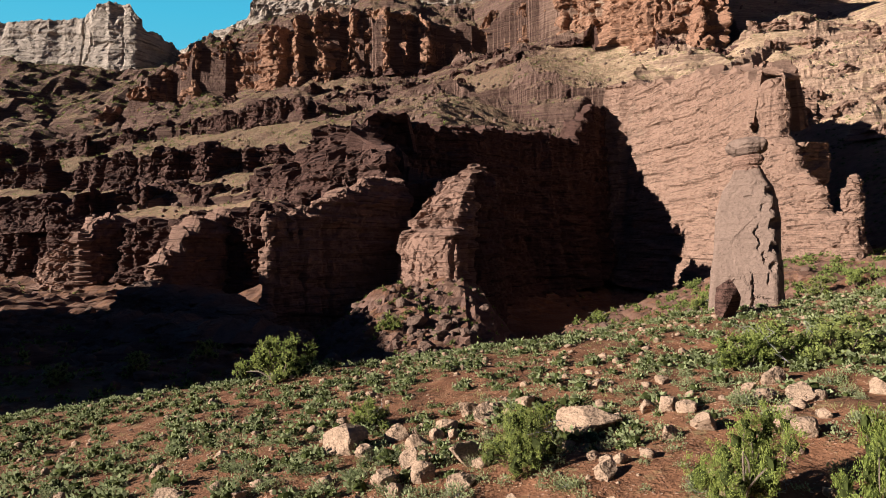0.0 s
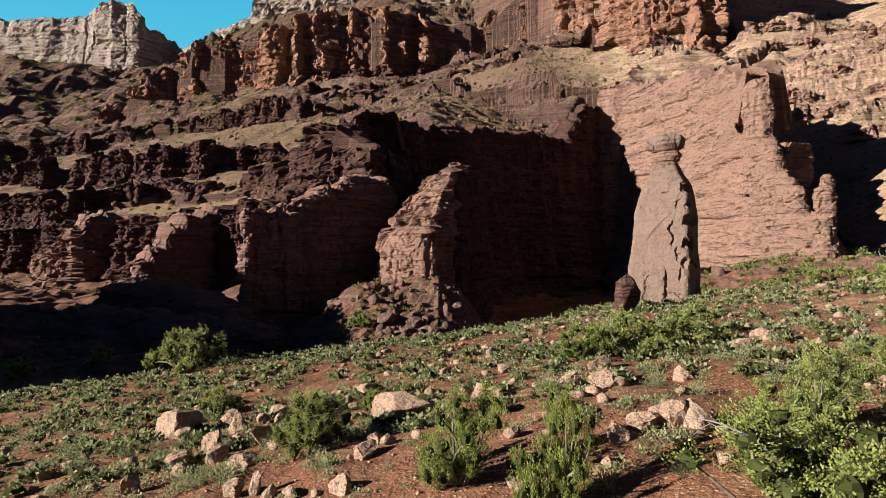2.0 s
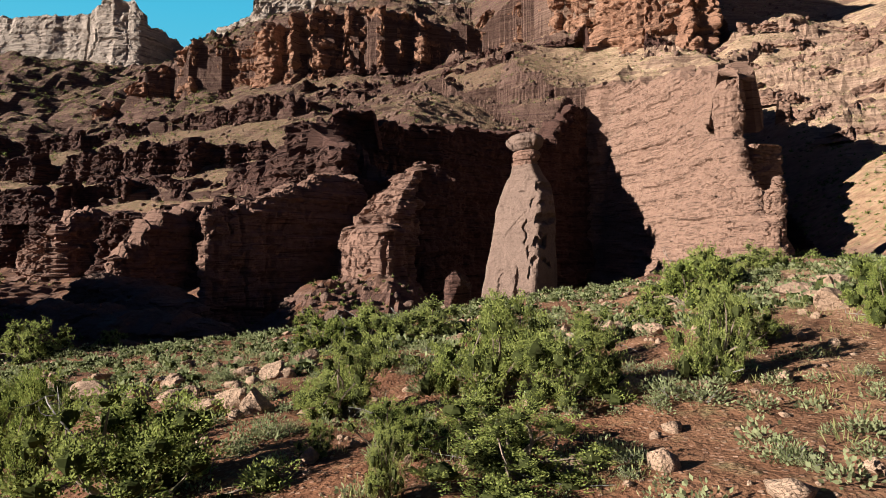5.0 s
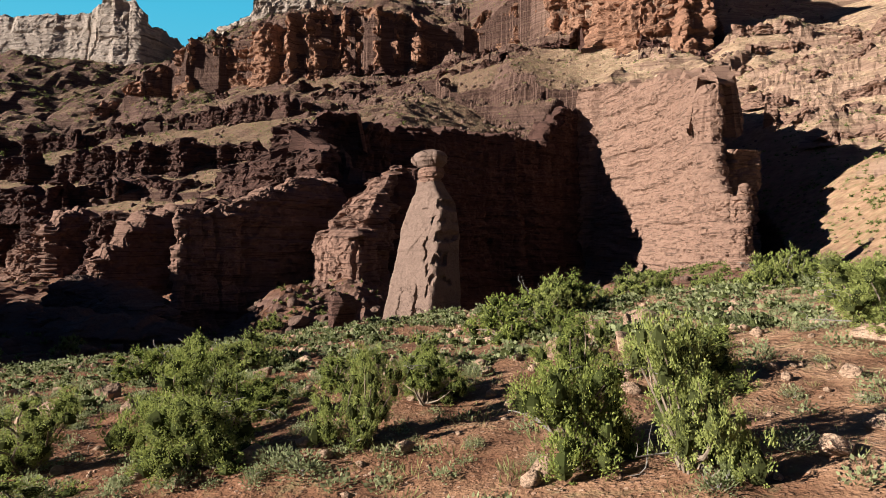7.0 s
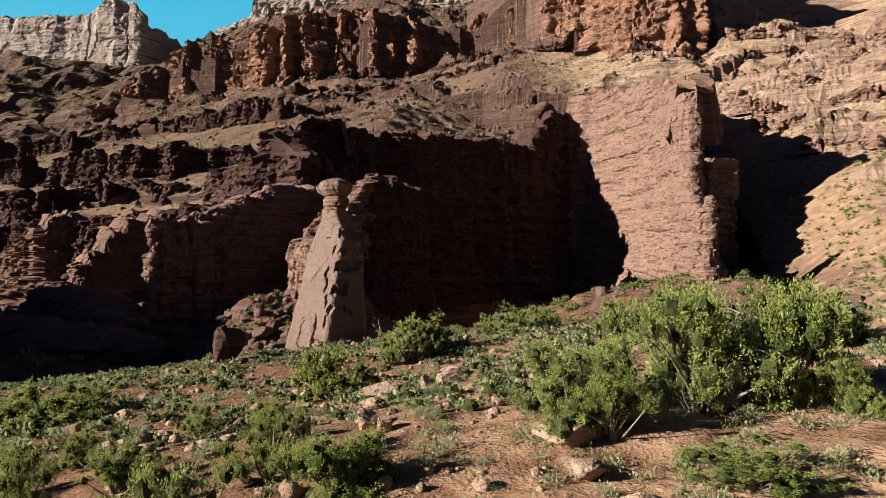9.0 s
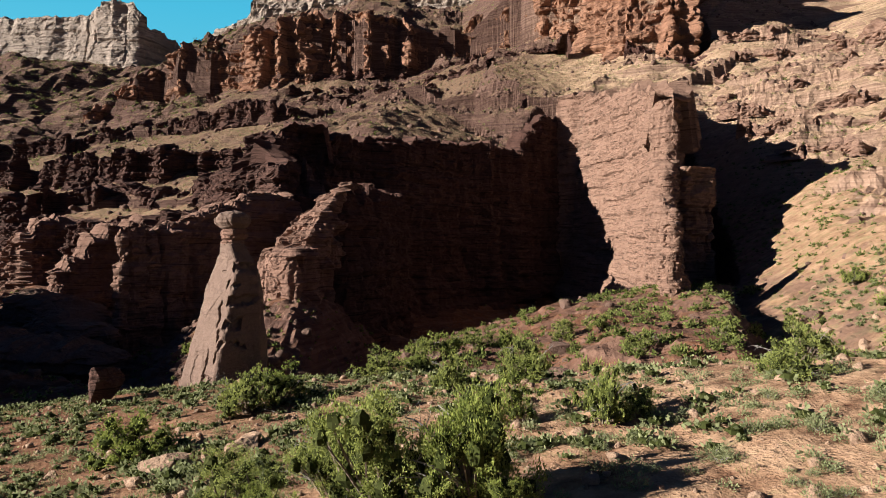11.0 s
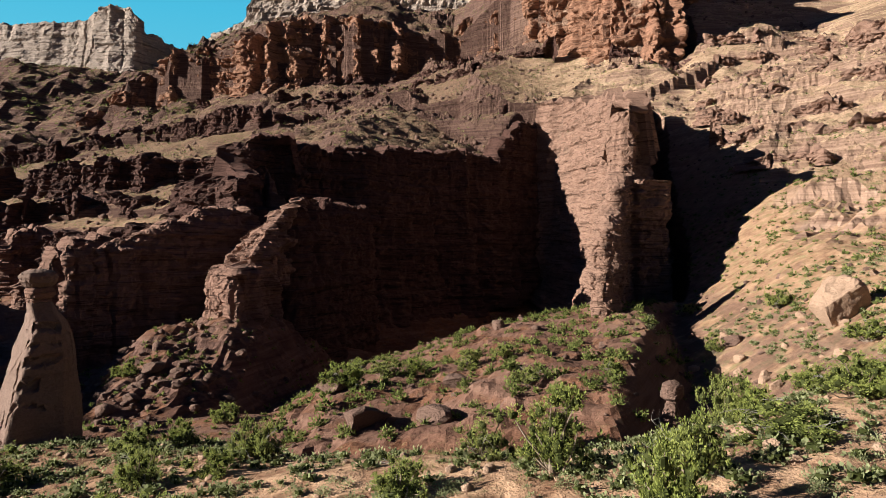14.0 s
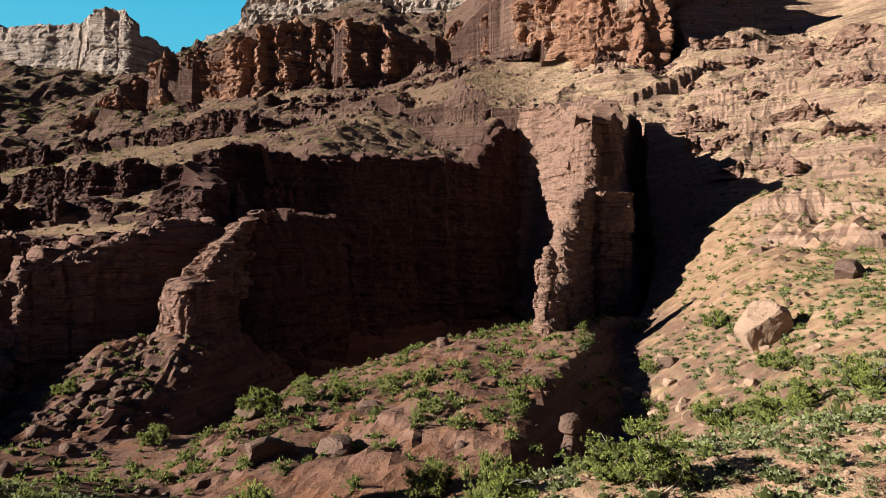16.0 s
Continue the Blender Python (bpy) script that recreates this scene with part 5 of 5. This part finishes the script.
shrubs("scrub_hillside", SCRUB_LEAF, (px[keep], py[keep]), RNG.uniform(0.8, 2.4, keep.sum()) * RNG.uniform(0.6, 1.0, keep.sum()), sage_far, "scattered green scrub on the sunlit hillside", "scrub")
knoll_bush = [with_core(bush_template(RNG, 90, 0.65, 0.4, 0.17, 0.11), 0.6, RNG) for _ in range(4)]
px, py = scatter(230, 28, 100, 72, 152, RNG, 9, 87, 0.15)
shrubs("scrub_knoll", SCRUB_LEAF, (px, py), RNG.uniform(0.9, 2.7, len(px)), knoll_bush, "bright green bushes dotted over the bare knoll", "scrub")
px, py = scatter(1900, 90, 150, 44, 130, RNG, 7, 85, 0.25)
keep = ground_height(px, py) > 6
shrubs("sagebrush_hillside", SAGE_LEAF, (px[keep], py[keep]), RNG.uniform(0.6, 1.8, keep.sum()), sage_mid, "grey-green sagebrush on the sunlit hillside", "sagebrush")
px, py = scatter(4400, -380, 330, 290, 760, RNG, 30, 76)
shrubs("scrub_upper_slopes", SCRUB_LEAF, (px, py), RNG.uniform(0.8, 2.6, len(px)) * RNG.uniform(0.5, 1.0, len(px)), [t[8:22] * 1.2 for t in sage_far], "dark scrub dotted over the upper slopes", "scrub", 4)
px, py = scatter(3600, -760, -200, 470, 940, RNG, 40, 81, 0.15)
shrubs("scrub_far_slope", SCRUB_LEAF, (px, py), RNG.uniform(1.6, 4.6, len(px)), [t[10:22] * 1.1 for t in sage_far], "dark olive scrub on the slope below the far mesa", "scrub", 4)


# ---- loose rock ----
def boulder_mesh(name, seed, mat, detail=3, flat=0.75):
    """A worn block about a metre across, with a few broken faces."""
    rng = np.random.RandomState(seed)
    bm = bmesh.new()
    bmesh.ops.create_icosphere(bm, subdivisions=detail, radius=0.5)
    co = np.array([v.co[:] for v in bm.verts])
    q = np.sign(co) * (np.abs(co) / 0.5) ** 0.72 * 0.5 * (1.0, rng.uniform(0.7, 1.0), flat * rng.uniform(0.8, 1.1))
    for _ in range(13):
        n = rng.normal(size=3)
        n /= np.linalg.norm(n)
        off = q @ n - rng.uniform(0.22, 0.38)
        q = q - np.outer(np.maximum(off, 0), n)
    q = q * 1.15 * (1 + 0.06 * fbm(q[:, 0] * 3 + seed, q[:, 1] * 3, q[:, 2] * 3, 3, seed)[:, None])
    q = q * (1 + 0.05 * fbm(q[:, 0] * 11 + seed, q[:, 1] * 11, q[:, 2] * 11, 2, seed)[:, None])
    for v, c in zip(bm.verts, q):
        v.co = c
    me = bpy.data.meshes.new(name)
    bm.to_mesh(me)
    bm.free()
    me.materials.append(mat)
    return me


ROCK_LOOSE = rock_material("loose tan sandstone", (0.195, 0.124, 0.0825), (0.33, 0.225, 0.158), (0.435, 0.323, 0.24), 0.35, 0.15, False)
near_boulders = [boulder_mesh("boulder", 300 + n, ROCK_LOOSE) for n in range(8)]
far_boulders = [boulder_mesh("boulder", 330 + n, ROCK_LEDGE, 3, 0.6) for n in range(6)]


def set_boulder(n, x, y, w, meshes, label, group, sink=0.18, squat=0.65):
    ob = new("boulder", meshes[n % len(meshes)])
    ob.matrix_basis = pose(x, y, on_ground(x, y) + w * (0.36 - sink) * squat / 0.65, (n * 31) % 20 - 10, (n * 17) % 20 - 10, (n * 73) % 360) @ Matrix.Diagonal((w, w, w * squat / 0.65, 1))
    return tagged(ob, label, "boulder", group)


BOULDERS_WEST = [(-14.6, 39.9, 0.9, 0.6), (-4.0, 25.2, 1.9, 1.1), (-3.0, 23.6, 0.7, 0.5), (-3.0, 23.5, 0.8, 0.6), (-2.6, 18.6, 0.7, 0.6), (-1.9, 25.7, 1.0, 0.6), (-1.2, 21.5, 0.8, 0.7), (-0.8, 22.8, 0.5, 0.3), (-0.8, 20.6, 0.9, 0.8), (-0.3, 24.5, 0.6, 0.4), (0.7, 21.5, 1.2, 0.8), (1.1, 16.9, 0.6, 0.5), (1.7, 16.8, 0.4, 0.7), (2.2, 16.4, 0.4, 0.4), (3.5, 26.9, 1.0, 0.7), (5.3, 23.1, 2.1, 1.1), (7.2, 20.3, 0.6, 0.5), (8.2, 23.3, 0.8, 0.5), (11.4, 16.3, 0.8, 0.5), (12.2, 16.6, 0.8, 0.5), (12.9, 16.7, 1.1, 0.7), (13.5, 16.6, 1.2, 0.7)]
BOULDERS_EAST = [(32.4, 19.2, 0.9, 0.6), (32.4, 24.5, 1.8, 0.7), (33.0, 9.4, 0.7, 0.3), (33.0, 18.7, 0.6, 0.5), (33.3, 24.7, 0.7, 0.3), (33.6, 14.0, 0.3, 0.3), (33.9, 24.6, 0.4, 0.7), (34.5, 10.5, 0.6, 0.2), (34.9, 26.8, 1.1, 0.5), (34.9, 25.7, 1.5, 0.6), (35.7, 13.5, 0.5, 0.3), (36.7, 10.4, 1.5, 0.6), (37.9, 13.7, 0.8, 0.4), (38.0, 13.5, 0.9, 0.4), (38.0, 15.4, 2.0, 0.6), (38.6, 11.5, 0.8, 0.3), (54.8, 32.2, 0.8, 0.3), (71.5, 29.9, 1.0, 0.6), (71.5, 27.2, 0.7, 0.5), (71.6, 25.9, 0.6, 0.3), (85.0, 29.1, 0.6, 0.4)]
BOULDERS_FAR = [(-5.3, 129.4, 5.5, 2.6), (-0.7, 124.4, 5.0, 2.4), (39.2, 96, 4.5, 2.0), (46.5, 80.8, 6.4, 2.8), (55.6, 79.2, 5.4, 3.0), (58, 91.2, 4.4, 1.8), (65.5, 136, 3.4, 2.6), (105.6, 115.4, 4.0, 2.2), (134.1, 112.6, 5.6, 3.4)]
for n, (x, y, w, h) in enumerate(BOULDERS_WEST + BOULDERS_EAST):
    set_boulder(n, x, y, w, near_boulders, "tan sandstone boulder on red soil" if w > 0.8 else "small tan sandstone rock on red soil", "boulders on the slope", 0.16, h / w)
for n, (x, y, w, h) in enumerate(BOULDERS_FAR):
    set_boulder(n, x, y, w, far_boulders, "weathered reddish boulder among scrub", "boulders by the wash", 0.2, h / w)
bx, by = scatter(60, -30, 96, 66, 172, RNG, 14, 77)
for n, (x, y) in enumerate(zip(bx, by)):
    set_boulder(n + 3, x, y, float(RNG.uniform(0.7, 2.0)), far_boulders, "weathered reddish ledge block on bare rock", "ledge blocks", 0.26)

bx, by = scatter(70, -24, 14, 114, 153, RNG, 7, 84, 0.2)
for n, (x, y) in enumerate(zip(bx, by)):
    set_boulder(n + 2, x, y, float(RNG.uniform(0.8, 3.0)), far_boulders, "rounded reddish block on the mound", "ledge blocks", 0.24)
bx, by = scatter(60, 96, 150, 60, 130, RNG, 9, 86, 0.1)
for n, (x, y) in enumerate(zip(bx, by)):
    set_boulder(n + 5, x, y, float(RNG.uniform(0.5, 2.2)), near_boulders, "tan sandstone rock on the sunlit hillside", "hillside rocks", 0.24)
bx, by = scatter(70, -14, 34, 14, 30, RNG, 5, 83)
for n, (x, y) in enumerate(zip(bx, by)):
    set_boulder(n + 1, x, y, float(RNG.uniform(0.35, 1.15)), near_boulders, "small tan sandstone rock on red soil", "boulders on the slope", 0.24)
big_rock = new("boulder", boulder_mesh("boulder", 360, ROCK_LOOSE, 4, 0.85))
big_rock.matrix_basis = pose(114, 98.5, on_ground(114, 98.5) + 1.9, 8, -6, 30) @ Matrix.Diagonal((7.8, 7.0, 9.4, 1))
tagged(big_rock, "large pale tan boulder on the sunlit hillside", "boulder")
red_block = new("boulder", boulder_mesh("boulder", 361, ROCK_RED_DARKENED, 4, 1.0))
red_block.matrix_basis = pose(19.3, 43.0, on_ground(19.3, 43.0) + 1.0, 5, 8, 40) @ Matrix.Diagonal((2.7, 2.4, 3.2, 1))
tagged(red_block, "dark red upright sandstone block", "boulder")
thing("rock_peg", butte("rock_peg", [(83.2, 76.6, 7.1, 1.15)], 0.3, ROCK_LEDGE, 0.14, 0.14, amount=0.25, scale=0.35, seed=16, jag=0.1,
      profile=((0, 1.6), (0.3, 1.2), (0.55, 0.75), (0.68, 0.6), (0.74, 1.05), (0.95, 1.1), (1.0, 0.8))), "small capped sandstone peg in the ravine", "rock peg")


def stones(name, mat, places, sizes, label, templates):
    """Many small stones in one mesh."""
    x, y = places
    z = ground_height(x, y)
    verts, faces, base = [], [], 0
    shapes = []
    for me in templates:
        co = np.empty(len(me.vertices) * 3)
        me.vertices.foreach_get("co", co)
        tri = np.empty(len(me.loops), int)
        me.loops.foreach_get("vertex_index", tri)
        shapes.append((co.reshape(-1, 3), tri.reshape(-1, 3)))
    for n in range(len(x)):
        co, tri = shapes[n % len(shapes)]
        a, s = RNG.uniform(0, 6.28), sizes[n]
        c, d = math.cos(a) * s, math.sin(a) * s
        verts.append(np.stack([co[:, 0] * c - co[:, 1] * d + x[n], co[:, 0] * d + co[:, 1] * c + y[n], co[:, 2] * s + z[n] + 0.1 * s], 1))
        faces.append(tri + base)
        base += len(co)
    v, f = np.concatenate(verts), np.concatenate(faces)
    me = bpy.data.meshes.new(name)
    me.vertices.add(len(v))
    me.vertices.foreach_set("co", v.reshape(-1).astype(np.float32))
    me.loops.add(f.size)
    me.loops.foreach_set("vertex_index", f.reshape(-1).astype(np.int32))
    me.polygons.add(len(f))
    me.polygons.foreach_set("loop_start", np.arange(0, f.size, 3, dtype=np.int32))
    me.update(calc_edges=True)
    me.materials.append(mat)
    return tagged(new(name, me), label, "stones", kind="stuff")


pebbles = [boulder_mesh("stone", 380 + n, ROCK_LOOSE, 1, 0.7) for n in range(5)]
px, py = scatter(5600, -45, 98, 6, 52, RNG, 4, 78, 0.1)
stones("stones", ROCK_LOOSE, (px, py), 0.10 + 0.6 * RNG.uniform(0, 1, len(px)) ** 3.4, "loose tan stones strewn over red soil", pebbles)
px, py = scatter(1600, -60, 230, 56, 290, RNG, 10, 79)
stones("stones_slopes", ROCK_LEDGE, (px, py), 0.4 + 1.5 * RNG.uniform(0, 1, len(px)) ** 3, "reddish blocks strewn over the slopes", pebbles)
px, py = scatter(900, -120, 8, 92, 205, RNG, 14, 82)
stones("stones_valley", ROCK_LEDGE, (px, py), 0.8 + 3.4 * RNG.uniform(0, 1, len(px)) ** 2.5, "dark reddish blocks lying in the shaded valley", pebbles)
chips = [boulder_mesh("stone", 390 + n, ROCK_LEDGE, 1, 0.7) for n in range(4)]
px, py = scatter(2200, -250, 330, 300, 600, RNG, 25, 80)
stones("stones_upper_slopes", ROCK_LEDGE, (px, py), 1.2 + 4.0 * RNG.uniform(0, 1, len(px)) ** 3, "fallen blocks strewn over the upper slopes", chips)
for me in pebbles + chips:
    bpy.data.meshes.remove(me)
